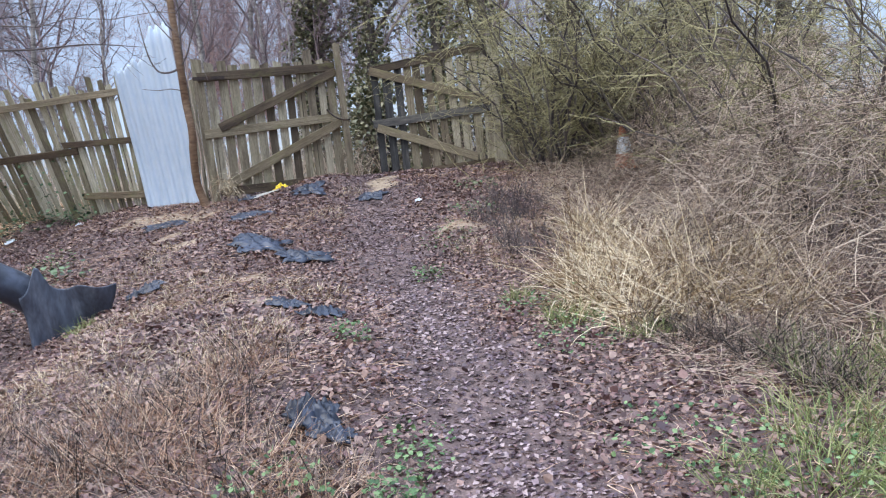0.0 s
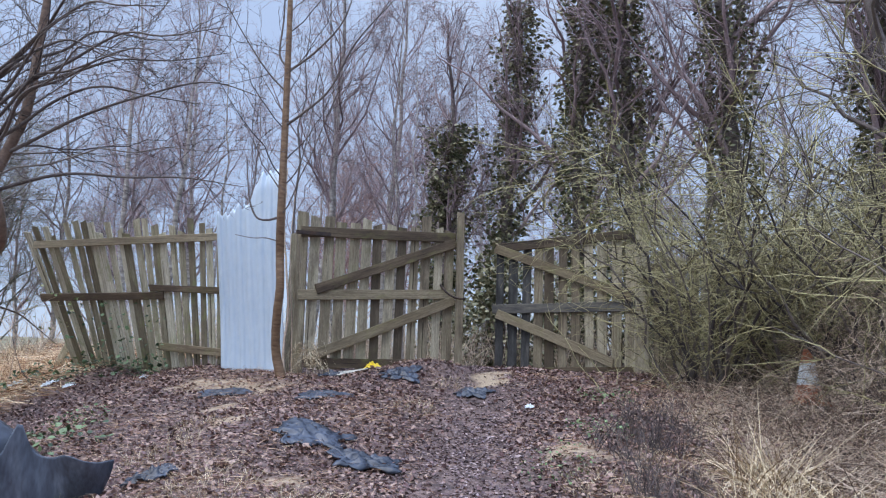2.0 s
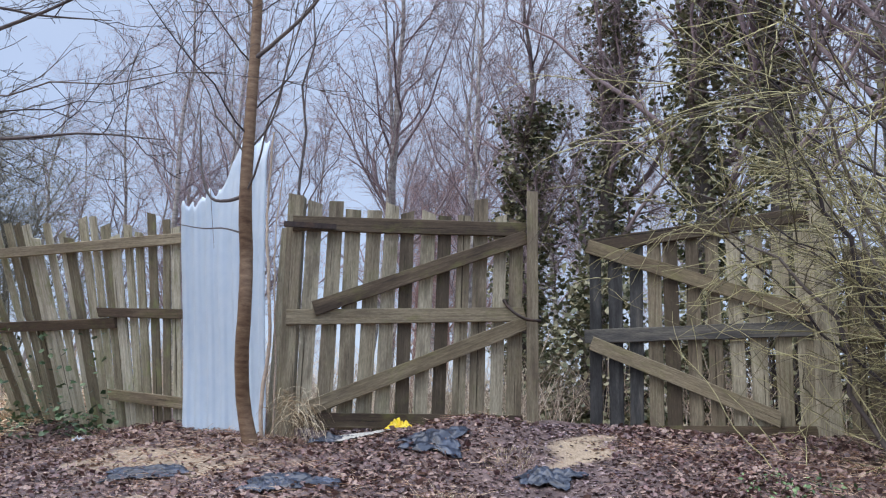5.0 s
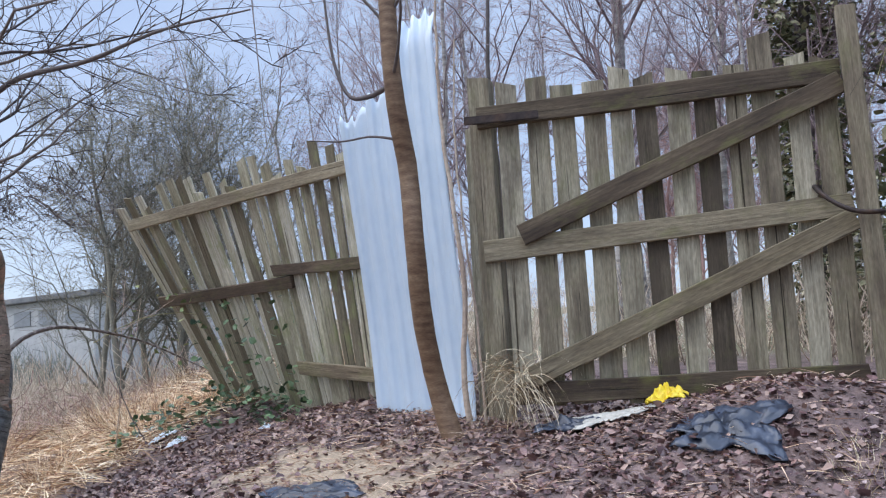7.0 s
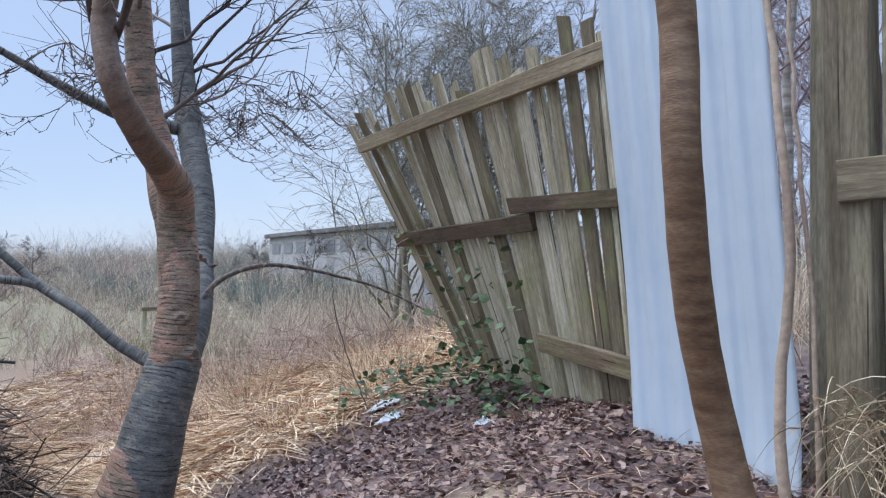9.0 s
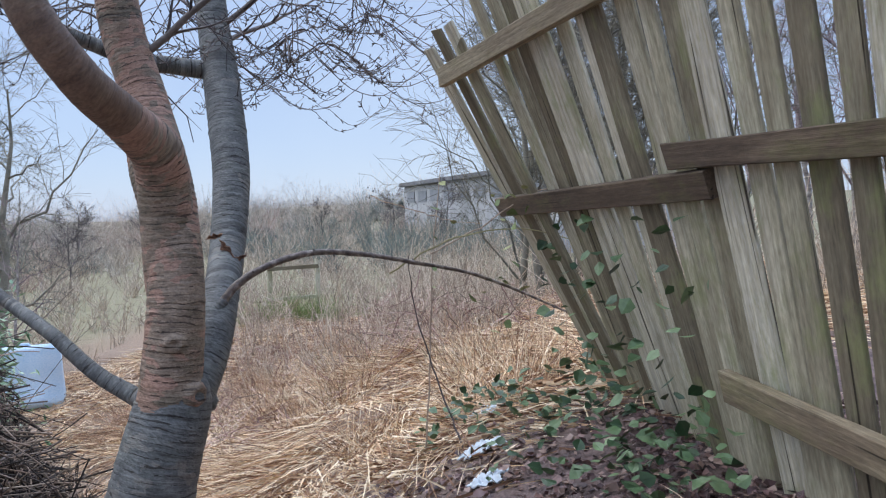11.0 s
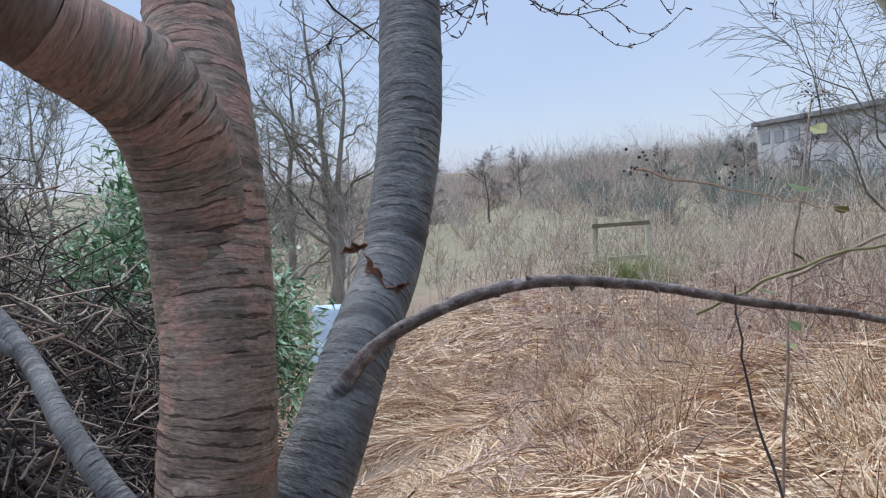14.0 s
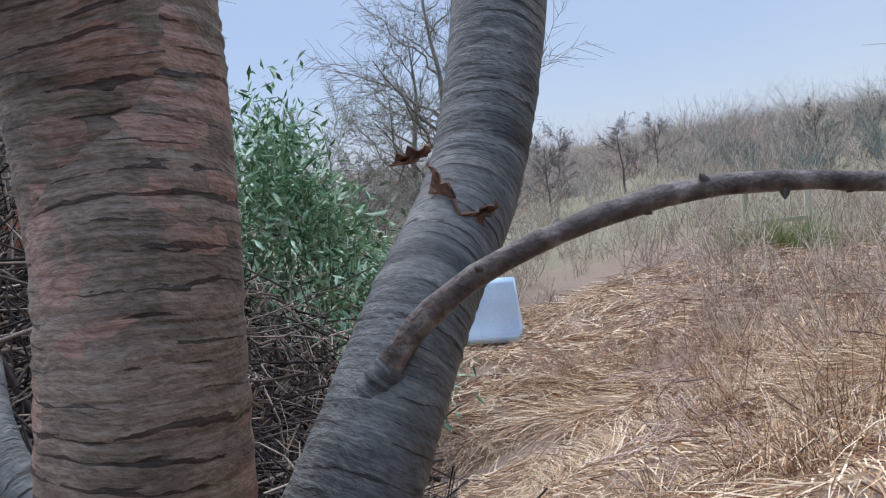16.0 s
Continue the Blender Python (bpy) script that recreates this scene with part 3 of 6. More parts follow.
ground_me = raw_mesh("ground", gv, gq, ground_material())
zone = np.zeros((len(gv), 4), dtype=np.float32)
zone[:, 0] = zone_straw(gv[:, 0], gv[:, 1])
zone[:, 1] = zone_sand(gv[:, 0], gv[:, 1])
zone[:, 2] = np.maximum(sstep(13.5, 16, gv[:, 1]), sstep(-24, -32, gv[:, 0])) * 0.8
zone[:, 3] = 1
attr = ground_me.color_attributes.new("zone", "FLOAT_COLOR", "POINT")
attr.data.foreach_set("color", zone.ravel())
thing("ground", ground_me, "uneven earth under wet dead leaves, sand patches and flattened straw", "ground", kind="structure")


# ---- trees ----
def grow(rng, spec, height, radius, lean=(0, 0)):
    """Polylines of a bare tree, level by level: a list of (P, R, sides)."""
    levels = []
    k0 = 12
    t = np.linspace(0, 1, k0)
    wob = np.cumsum(rng.normal(0, spec["wander"] * height / k0, (k0, 2)), axis=0)
    wob -= wob[0]
    line = np.stack([lean[0] * t * height + wob[:, 0], lean[1] * t * height + wob[:, 1], t * height], 1)
    levels.append((line[None], (radius * (1 - 0.88 * t ** 0.9))[None], 8))
    parents, prad, plen = line[None], levels[0][1], np.array([height])
    for depth, (count, f0, f1, angle, ratio, k, sides, rise) in enumerate(spec["levels"]):
        P, R, lens = [], [], []
        for i in range(len(parents)):
            kk = parents.shape[1]
            for j in range(count):
                f = f0 + (f1 - f0) * (j + rng.uniform(0, 1)) / count
                g = f * (kk - 1)
                a = min(int(g), kk - 2)
                fr = g - a
                p = parents[i, a] * (1 - fr) + parents[i, a + 1] * fr
                d = parents[i, a + 1] - parents[i, a]
                d = d / max(np.linalg.norm(d), 1e-6)
                q = rng.normal(0, 1, 3)
                q -= d * q.dot(d)
                q /= max(np.linalg.norm(q), 1e-6)
                an = radians(angle) * rng.uniform(0.7, 1.25)
                w = d * math.cos(an) + q * math.sin(an)
                L = plen[i] * ratio * rng.uniform(0.6, 1.15) * (1.15 - 0.6 * f if depth == 0 else 1)
                tt = np.linspace(0, 1, k)[:, None]
                bend = rng.normal(0, 0.12, 3)
                line = p + w * L * tt + bend * L * tt * tt + np.array([0, 0, rise]) * L * tt * tt
                line[1:-1] += rng.normal(0, 0.022 * L, (k - 2, 3))
                r0 = min(prad[i, a] * 0.45, radius * 0.32)
                r0 = max(r0, spec["thin"])
                P.append(line), R.append(np.maximum(r0 * (1 - 0.75 * tt[:, 0]), spec["thin"] * 0.55)), lens.append(L)
        parents, prad, plen = np.array(P), np.array(R), np.array(lens)
        levels.append((parents, prad, sides))
    return levels


BIRCH = dict(wander=0.10, thin=0.0045, levels=[(26, 0.2, 0.99, 38, 0.25, 6, 4, 0.18), (10, 0.15, 1.0, 38, 0.42, 4, 3, 0.05), (8, 0.1, 1.0, 36, 0.55, 2, 3, -0.2)])
SPREAD = dict(wander=0.12, thin=0.006, levels=[(16, 0.18, 0.95, 55, 0.42, 8, 5, 0.12), (10, 0.25, 1.0, 45, 0.45, 6, 3, 0.0), (10, 0.15, 1.0, 40, 0.45, 3, 3, -0.12)])
THIN = dict(wander=0.08, thin=0.004, levels=[(14, 0.2, 0.97, 48, 0.3, 8, 4, 0.15), (5, 0.3, 1.0, 40, 0.4, 5, 3, 0.1), (3, 0.3, 1.0, 35, 0.4, 4, 3, 0.0)])


def bare_tree(name, seed, spec, height, radius, bark, twig, label, category, at=(0, 0, 0), lean=(0, 0), group=""):
    rng = np.random.default_rng(seed)
    levels = grow(rng, spec, height, radius, lean)
    root = empty(name, (0, 0, 0), label, category, group)
    part("trunk", strands("trunk", levels[:1], bark), root)
    part("crown", strands("crown", levels[1:], twig), root)
    root.location = at
    for c in root.children:
        c.matrix_parent_inverse = Matrix.Identity(4)
    return root


def plant_at(x, y, down=0.06):
    return (x, y, float(land(x, y)) - down)


def repeat(tree, x, y, turn, size):
    ob = copy_thing(tree, pose(*plant_at(x, y), 0, 0, turn))
    ob.scale = (size, size, size)
    return ob


# birch wood beyond the fence
wood = np.random.default_rng(5)
birches = [bare_tree("birch_tree", 11 + i, BIRCH, (11, 9.5, 12.5)[i], (0.10, 0.08, 0.11)[i], M_BIRCH, M_BIRCH_TWIG, "bare slender birch tree with fine purple-grey twigs behind the fence", "tree", plant_at(*((-10.5, 21), (-4.4, 20.5), (0.6, 24))[i]), group="bare birches behind the fence") for i in range(3)]
for i in range(50):
    x, y = wood.uniform(-26, 15), wood.uniform(17.5, 40)
    if x < -9.5 and y < 22 or (-8.5 < x + 0.32 * (y - 20) < -6.3 and y < 34):
        continue
    repeat(birches[i % 3], x, y, wood.uniform(0, 360), wood.uniform(0.7, 1.15))
for x, y, size in ((-5.2, 18.6, 0.7), (-1.6, 20.2, 0.8), (-3.0, 24, 0.9), (-12.2, 22, 1.0), (-13.4, 23, 0.9), (-11.2, 23.5, 1.05), (-14.6, 24, 0.95), (-12.6, 25.5, 1.1), (-10.2, 25, 0.95)):
    repeat(birches[int(size * 20) % 3], x, y, wood.uniform(0, 360), size)
red_bush = bare_tree("red_twigged_bush", 19, BIRCH, 6.2, 0.06, M_RED_TWIG, M_RED_TWIG, "dense reddish bare bush behind the gate", "bush", plant_at(-7.4, 26), group="reddish bushes behind the fence")
for x, y, size in ((-6.6, 25.4, 0.95), (-8.1, 27, 1.0), (-7.0, 27.6, 1.1), (-5.9, 27, 0.9)):
    repeat(red_bush, x, y, wood.uniform(0, 360), size)


def ivy_tree(x, y, height, radius, seed, top, lean=(0, 0)):
    """A bare tree whose trunk is sleeved in ivy up to a height."""
    rng = np.random.default_rng(seed)
    levels = grow(rng, BIRCH, height, radius, lean)
    root = empty("ivy_clad_tree", plant_at(x, y), "tall bare tree with its trunk thickly sleeved in dark ivy", "tree", "ivy-clad trees behind the gates")
    line, r = levels[0][0][0], levels[0][1][0]
    n = 6500
    f = rng.uniform(0, top, n) ** 0.9 * 11
    i = np.minimum(f.astype(int), 10)
    fr = (f - i)[:, None]
    c = line[i] * (1 - fr) + line[i + 1] * fr
    a = rng.uniform(0, 2 * np.pi, n)
    bulge = (0.10 + 0.2 * np.abs(np.sin(f * 2.3 + seed) * np.sin(f * 1.1 + a))) * rng.uniform(0.3, 2.1, n)
    rad = r[i] + bulge
    p = c + np.stack([np.cos(a) * rad, np.sin(a) * rad, rng.normal(0, 0.05, n)], 1)
    out = np.stack([np.cos(a) + rng.normal(0, 0.6, n), np.sin(a) + rng.normal(0, 0.6, n), rng.normal(-0.5, 0.5, n)], 1)
    for name, me in (("trunk", strands("trunk", levels[:1], M_TWIG)), ("crown", strands("crown", levels[1:], M_BIRCH_TWIG)), ("ivy", flat_leaves("ivy", p, 0.085, rng, M_IVY, 0.6, 1.0, out))):
        ob = part(name, me, root)
        ob.matrix_parent_inverse = Matrix.Identity(4)
    return root


for x, y, hh, rr, sd, top, ln in ((-1.45, 17.0, 9.5, 0.16, 81, 0.78, (0.02, 0)), (-2.5, 17.2, 7.0, 0.13, 82, 0.66, (0, 0)), (0.15, 16.2, 11, 0.17, 83, 0.62, (0.03, 0)), (1.35, 15.6, 12, 0.17, 84, 0.7, (0.0, 0)), (2.7, 15.0, 12, 0.2, 85, 0.72, (0.0, 0.0)), (4.6, 14.6, 12, 0.2, 86, 0.6, (0.04, 0)), (6.4, 14.4, 11, 0.18, 87, 0.7, (0.0, 0))):
    ivy_tree(x, y, hh, rr, sd, top, ln)
# a leaning many-branched tree above the east fence
bare_tree("spreading_tree", 91, SPREAD, 7.5, 0.16, M_TWIG, M_TWIG, "dark spreading bare tree leaning over the fence", "tree", plant_at(5.6, 13.4), (-0.28, -0.12))

# ---- left gate ----
def gate_frame(hinge, end, n_boards, name, label, seed, z0, z1, rails, charred=False, board_w=0.12):
    rng = random.Random(seed)
    h, e = Vector(hinge), Vector(end)
    u = (e - h)
    width = u.length
    u.normalize()
    face = Vector((u.y, -u.x, 0))
    root = empty(name, (*(h + u * width / 2)[:2], z0), label, "gate")
    for i in range(n_boards):
        c = h + u * (0.07 + (width - 0.14) * i / (n_boards - 1) + rng.uniform(-0.012, 0.012))
        top = z1 + rng.uniform(-0.05, 0.05) + (0.17 if i == n_boards - 3 and not charred else 0)
        lean_x = u * rng.uniform(-0.02, 0.02)
        wood_m = M_CHAR_SHADE if charred and i < 3 else M_GATE
        plank("board", (c.x, c.y, z0 + rng.uniform(-0.03, 0.02)), (c.x + lean_x.x, c.y + lean_x.y, top), face, board_w * rng.uniform(0.9, 1.1), 0.022, wood_m, root, rng)
    for k, (za, zb, over) in enumerate(rails):
        a = h + face * 0.034 - u * over
        b = e + face * 0.034
        plank("rail", (a.x, a.y, za), (b.x, b.y, zb), face, 0.125, 0.045, M_CHAR_SHADE if charred and k == 1 else M_RAIL, root, rng)
    return root, h, e, u, face, rng


left_gate, h, e, u, face, rng_g = gate_frame((-3.22, 11.3, 0), (-1.5, 12.12, 0), 12, "wooden_gate", "weathered grey plank gate with moss and two diagonal braces", 3, 1.42, 3.3, [(3.1, 3.17, 0.12), (2.3, 2.42, 0.12), (1.47, 1.5, 0.0)])
for za, zb in ((2.38, 3.1), (1.56, 2.34)):
    a, b = h + u * 0.1 + face * 0.06, e + face * 0.06
    plank("brace", (a.x, a.y, za), (b.x, b.y, zb), face, 0.125, 0.04, M_RAIL, left_gate, rng_g, "diagonal brace with lichen")

# the gate's hinge post and the closing post
rng_p = random.Random(8)
hinge_post = empty("gate_post", (-3.4, 11.32, 1.1), "broad split wooden hinge post of the plank gate", "post")
plank("post", (-3.29, 11.28, 1.05), (-3.33, 11.3, 3.36), (0.25, -1, 0), 0.135, 0.11, M_GATE, hinge_post, rng_p)
plank("post_board", (-3.46, 11.36, 1.05), (-3.46, 11.38, 3.1), (0.25, -1, 0), 0.08, 0.05, M_GATE, hinge_post, rng_p)
end_post = empty("gate_post", (-1.42, 12.1, 1.1), "upright grey wooden post where the two gates meet", "post")
plank("post", (-1.4, 12.1, 1.05), (-1.42, 12.05, 3.5), (0.2, -1, 0), 0.1, 0.1, M_GATE, end_post, rng_p)

# ---- right gate ----
right_gate, rh, re, ru, rface, rng_r = gate_frame((-1.0, 12.7, 0), (0.85, 12.45, 0), 11, "wooden_gate", "scorched grey plank gate half hidden by shrub", 4, 1.42, 3.2, [(3.12, 3.3, 0.0), (2.28, 2.34, 0.03), (1.42, 1.5, 0.0)], charred=True)
for pa, pb in (((0.0, 3.12), (1.0, 2.45)), ((0.02, 2.22), (0.86, 1.6))):
    a, b = rh + ru * 1.85 * pa[0] + rface * 0.06, rh + ru * 1.85 * pb[0] + rface * 0.06
    plank("brace", (a.x, a.y, pa[1]), (b.x, b.y, pb[1]), rface, 0.125, 0.04, M_RAIL, right_gate, rng_r)
right_post = empty("gate_post", (0.95, 12.4, 1.1), "mossy wooden hinge post behind the shrub", "post")
plank("post", (0.92, 12.4, 1.1), (0.95, 12.4, 3.4), (0.1, -1, 0), 0.17, 0.12, M_GATE, right_post, rng_p)

# fence running on behind the shrubs
right_fence = empty("plank_fence", (3.5, 12.4, 1.2), "dark weathered plank fence overgrown by shrubs", "fence")
for i in range(34):
    x = 1.15 + i * 0.145
    plank("board", (x, 12.42, 1.0), (x + rng_p.uniform(-0.02, 0.02), 12.4, 3.0 + rng_p.uniform(-0.08, 0.08)), (0, -1, 0), 0.125, 0.022, M_GATE, right_fence, rng_p)
for z in (1.5, 2.3, 2.85):
    plank("rail", (1.05, 12.37, z), (6.1, 12.37, z), (0, -1, 0), 0.1, 0.045, M_RAIL, right_fence, rng_p)

# ---- left fence, sagging and fanned out ----
left_fence = empty("plank_fence", (-5.7, 11.8, 1.1), "sagging weathered plank fence leaning out at its free end", "fence")
rng_f = random.Random(12)
N_F = 22
for i in range(N_F):
    s = (i + rng_f.uniform(-0.1, 0.1)) / (N_F - 1)
    s = min(max(s, 0.0), 1.0)
    foot = Vector((-4.42, 11.6, 1.16)) * (1 - s) + Vector((-6.86, 12.18, 1.28)) * s
    top = Vector((-4.58, 11.53, 3.27)) * (1 - s) + Vector((-7.24, 11.34, 3.14)) * s
    top.z += rng_f.uniform(-0.13, 0.1)
    top.x += rng_f.uniform(-0.035, 0.035)
    foot.y += 0.012 * (i % 2)
    plank("board", foot, top, (0.1, -1, -0.2 * s), rng_f.choice((0.075, 0.082, 0.086, 0.09, 0.095, 0.105)), 0.02, M_WOOD, left_fence, rng_f)
plank("rail", (-4.5, 11.49, 3.07), (-7.14, 11.37, 2.92), (0.05, -1, -0.1), 0.1, 0.045, M_FENCE_RAIL, left_fence, rng_f)
plank("rail", (-4.45, 11.52, 2.36), (-5.5, 11.56, 2.385), (0.05, -1, -0.1), 0.09, 0.045, M_FENCE_RAIL, left_fence, rng_f)
plank("rail", (-5.3, 11.57, 2.285), (-7.2, 11.72, 2.24), (0.05, -1, -0.3), 0.1, 0.045, M_FENCE_RAIL, left_fence, rng_f)
plank("rail", (-4.4, 11.54, 1.56), (-5.36, 11.67, 1.62), (0.05, -1, -0.1), 0.1, 0.045, M_FENCE_RAIL, left_fence, rng_f)


# ---- corrugated sheet ----
def tin_sheet():
    nu, nv = 90, 40
    V = []
    for j in range(nv + 1):
        v = j / nv
        for i in range(nu + 1):
            s = i / nu
            topz = 3.33 + 0.10 * sstep(0.1, 0.4, s) + 0.46 * sstep(0.45, 0.72, s) + 0.03 * math.sin(s * 57) + 0.02 * math.sin(s * 23)
            botz = 1.25 + 0.02 * math.sin(s * 31)
            z = botz + (topz - botz) * v
            left = Vector((-4.3 - 0.22 * v, 11.4, 0))
            right = Vector((-3.4 - 0.24 * v, 11.24 + 0.05 * v, 0))
            p = left * (1 - s) + right * s
            rib = 0.014 * math.tanh(2.2 * math.sin(s * 2 * math.pi * 6.5))
            warp = 0.02 * math.sin(v * 5 + s * 2) + 0.05 * sstep(0.93, 1.0, v) * sstep(0.5, 0.75, s) - 0.035 * sstep(0.12, 0.0, v) * sstep(0.6, 0.9, s)
            V.append((p.x, p.y - 0.06 - rib + warp, z))
    F = [(j * (nu + 1) + i, j * (nu + 1) + i + 1, (j + 1) * (nu + 1) + i + 1, (j + 1) * (nu + 1) + i) for j in range(nv) for i in range(nu)]
    me = raw_mesh("corrugated_sheet", V, F, M_SHEET)
    ob = thing("corrugated_sheet", me, "pale blue corrugated metal sheet with a torn top, propped upright", "metal sheet")
    mod = ob.modifiers.new("thickness", "SOLIDIFY")
    mod.thickness = 0.003
    return ob


tin_sheet()

# ---- sapling before the sheet ----
sapling = empty("sapling_tree", (-3.2, 10.7, 1.2), "slim brown sapling with a kinked stem before the metal sheet", "tree")
SAP = [(-3.2, 10.76, 0.98, 0.095), (-3.241, 10.753, 1.165, 0.068), (-3.352, 10.737, 1.546, 0.054), (-3.322, 10.596, 1.906, 0.052), (-3.255, 10.47, 2.327, 0.05), (-3.29, 10.49, 2.696, 0.05), (-3.26, 10.36, 3.171, 0.047), (-3.28, 10.36, 4.337, 0.04), (-3.293, 10.28, 5.936, 0.03), (-3.4, 10.3, 7.6, 0.014)]
part("trunk", stem("trunk", SAP, M_SAPLING, 40, 12, 0.03), sapling)


def side_branches(name, line_rows, parent, material, seed, count, f0, f1, length, angle, rise, twigs=6, thin=0.0035, sub=True):
    """Bare branches with twigs along a stem."""
    rng = np.random.default_rng(seed)
    line = smooth_line(line_rows, 60)
    A, RA, B, RB, C, RC = [], [], [], [], [], []
    for j in range(count):
        f = f0 + (f1 - f0) * (j + rng.uniform(0, 1)) / count
        i = min(int(f * 59), 58)
        p = line[i, :3]
        d = unit(line[i + 1, :3] - line[i, :3])
        q = rng.normal(0, 1, 3)
        q = unit(q - d * q.dot(d))
        an = radians(angle) * rng.uniform(0.7, 1.2)
        w = d * math.cos(an) + q * math.sin(an)
        L = length * rng.uniform(0.5, 1.2) * (1.1 - 0.5 * f)
        tt = np.linspace(0, 1, 10)[:, None]
        pl = p + w * L * tt + np.array([0, 0, rise]) * L * tt * tt + rng.normal(0, 0.12, 3) * L * tt * tt
        pl[1:] += rng.normal(0, 0.012 * L, (9, 3))
        r0 = max(line[i, 3] * 0.2, thin * 1.5)
        A.append(pl), RA.append(np.maximum(r0 * (1 - 0.85 * tt[:, 0]), thin))
        for m in range(twigs):
            g = rng.uniform(0.2, 1.0)
            a = min(int(g * 9), 8)
            d2 = unit(pl[a + 1] - pl[a])
            q2 = rng.normal(0, 1, 3)
            q2 = unit(q2 - d2 * q2.dot(d2))
            w2 = d2 * 0.75 + q2 * 0.65
            L2 = L * 0.42 * rng.uniform(0.4, 1.1)
            t2 = np.linspace(0, 1, 6)[:, None]
            pl2 = pl[a] + w2 * L2 * t2 + np.array([0, 0, rise * 1.1 - 0.05]) * L2 * t2 * t2
            pl2[1:] += rng.normal(0, 0.018 * L2, (5, 3))
            B.append(pl2), RB.append(np.maximum(RA[-1][a] * 0.6 * (1 - 0.7 * t2[:, 0]), thin * 0.7))
            if sub:
                for _ in range(3):
                    a3 = rng.integers(1, 5)
                    w3 = unit(pl2[a3 + 0] - pl2[a3 - 1]) * 0.7 + rng.normal(0, 0.5, 3)
                    t3 = np.linspace(0, 1, 4)[:, None]
                    C.append(pl2[a3] + w3 * L2 * 0.4 * rng.uniform(0.4, 1.1) * t3)
                    RC.append(np.maximum(thin * 0.8 * (1 - 0.5 * t3[:, 0]), thin * 0.4))
    groups = [(np.array(A), np.array(RA), 5), (np.array(B), np.array(RB), 3)]
    if sub:
        groups.append((np.array(C), np.array(RC), 3))
    return part(name, strands(name, groups, material), parent)


side_branches("branch_spray", SAP, sapling, M_TWIG, 23, 14, 0.66, 0.97, 2.0, 50, 0.3, 5, 0.003)
SHOOT = [(-3.27, 10.38, 3.12, 0.016), (-3.42, 10.36, 3.08, 0.013), (-3.56, 10.36, 3.12, 0.011), (-3.66, 10.36, 3.35, 0.009), (-3.72, 10.36, 3.8, 0.005)]
part("side_shoot", stem("side_shoot", SHOOT, M_TWIG, 16, 7, 0.03), sapling)
SHOOT = [(-3.29, 10.42, 2.84, 0.008), (-3.42, 10.36, 2.87, 0.006), (-3.56, 10.3, 2.86, 0.005), (-3.75, 10.25, 2.89, 0.003)]
part("side_shoot", stem("side_shoot", SHOOT, M_TWIG, 12, 7, 0.03), sapling)

for rows in ([(-3.27, 10.35, 4.2, 0.02), (-3.1, 10.35, 4.32, 0.016), (-2.75, 10.33, 4.62, 0.013), (-2.45, 10.33, 5.2, 0.01), (-1.86, 10.3, 5.85, 0.004)], [(-3.28, 10.35, 4.86, 0.017), (-2.95, 10.35, 5.1, 0.013), (-2.62, 10.35, 5.5, 0.009), (-2.45, 10.3, 6.1, 0.004)], [(-3.29, 10.33, 4.9, 0.014), (-3.4, 10.35, 5.1, 0.012), (-3.38, 10.36, 5.6, 0.01), (-3.42, 10.36, 6.4, 0.005)], [(-3.28, 10.36, 4.6, 0.013), (-3.6, 10.36, 4.95, 0.01), (-4.1, 10.4, 5.7, 0.006), (-4.4, 10.45, 6.3, 0.003)], [(-3.27, 10.36, 3.45, 0.009), (-3.08, 10.36, 3.7, 0.008), (-2.98, 10.35, 4.15, 0.006), (-2.9, 10.33, 4.8, 0.003)]):
    part("side_branch", stem("side_branch", rows, M_TWIG, 24, 7, 0.03), sapling)
    side_branches("twig_spray", rows, sapling, M_TWIG, int(rows[0][2] * 100), 6, 0.25, 0.98, 0.7, 40, 0.2, 3, 0.0026, False)

# ---- the two-stemmed cherry ----
cherry = empty("cherry_tree", (-6.8, 9.98, 0.7), "forked cherry tree with banded peeling bark and bare branches", "tree")
MAIN = [(-6.74, 9.72, 0.5, 0.24), (-6.71, 9.8, 0.863, 0.18), (-6.692, 9.92, 1.268, 0.138), (-6.705, 9.997, 1.846, 0.117), (-6.775, 9.99, 2.22, 0.116), (-6.83, 9.955, 2.45, 0.121), (-6.95, 9.91, 2.75, 0.096), (-7.01, 9.815, 3.18, 0.09), (-7.05, 9.75, 4.2, 0.075), (-7.2, 9.7, 5.4, 0.05), (-7.3, 9.5, 6.8, 0.02)]
LIMB = [(-6.725, 9.985, 1.75, 0.09), (-6.745, 9.98, 2.05, 0.105), (-6.735, 9.975, 2.3, 0.108), (-6.64, 9.945, 2.49, 0.102), (-6.48, 9.83, 2.604, 0.085), (-6.3, 9.69, 2.73, 0.076), (-6.22, 9.54, 2.98, 0.068), (-6.3, 9.5, 3.35, 0.064), (-6.2, 9.58, 3.8, 0.06), (-6.08, 9.62, 4.25, 0.056), (-5.98, 9.58, 5.1, 0.045), (-5.86, 9.5, 6.0, 0.035), (-5.7, 9.4, 7.2, 0.012)]
STEM2 = [(-6.72, 9.88, 0.9, 0.11), (-6.75, 9.97, 1.3, 0.11), (-6.9, 10.13, 1.63, 0.094), (-7.1, 10.215, 1.88, 0.084), (-7.38, 10.277, 2.09, 0.088), (-7.566, 10.325, 2.418, 0.096), (-7.737, 10.33, 2.726, 0.1), (-7.955, 10.32, 3.103, 0.098), (-8.1, 10.3, 3.52, 0.085), (-8.2, 10.25, 4.8, 0.055), (-8.3, 10.3, 6.2, 0.02)]
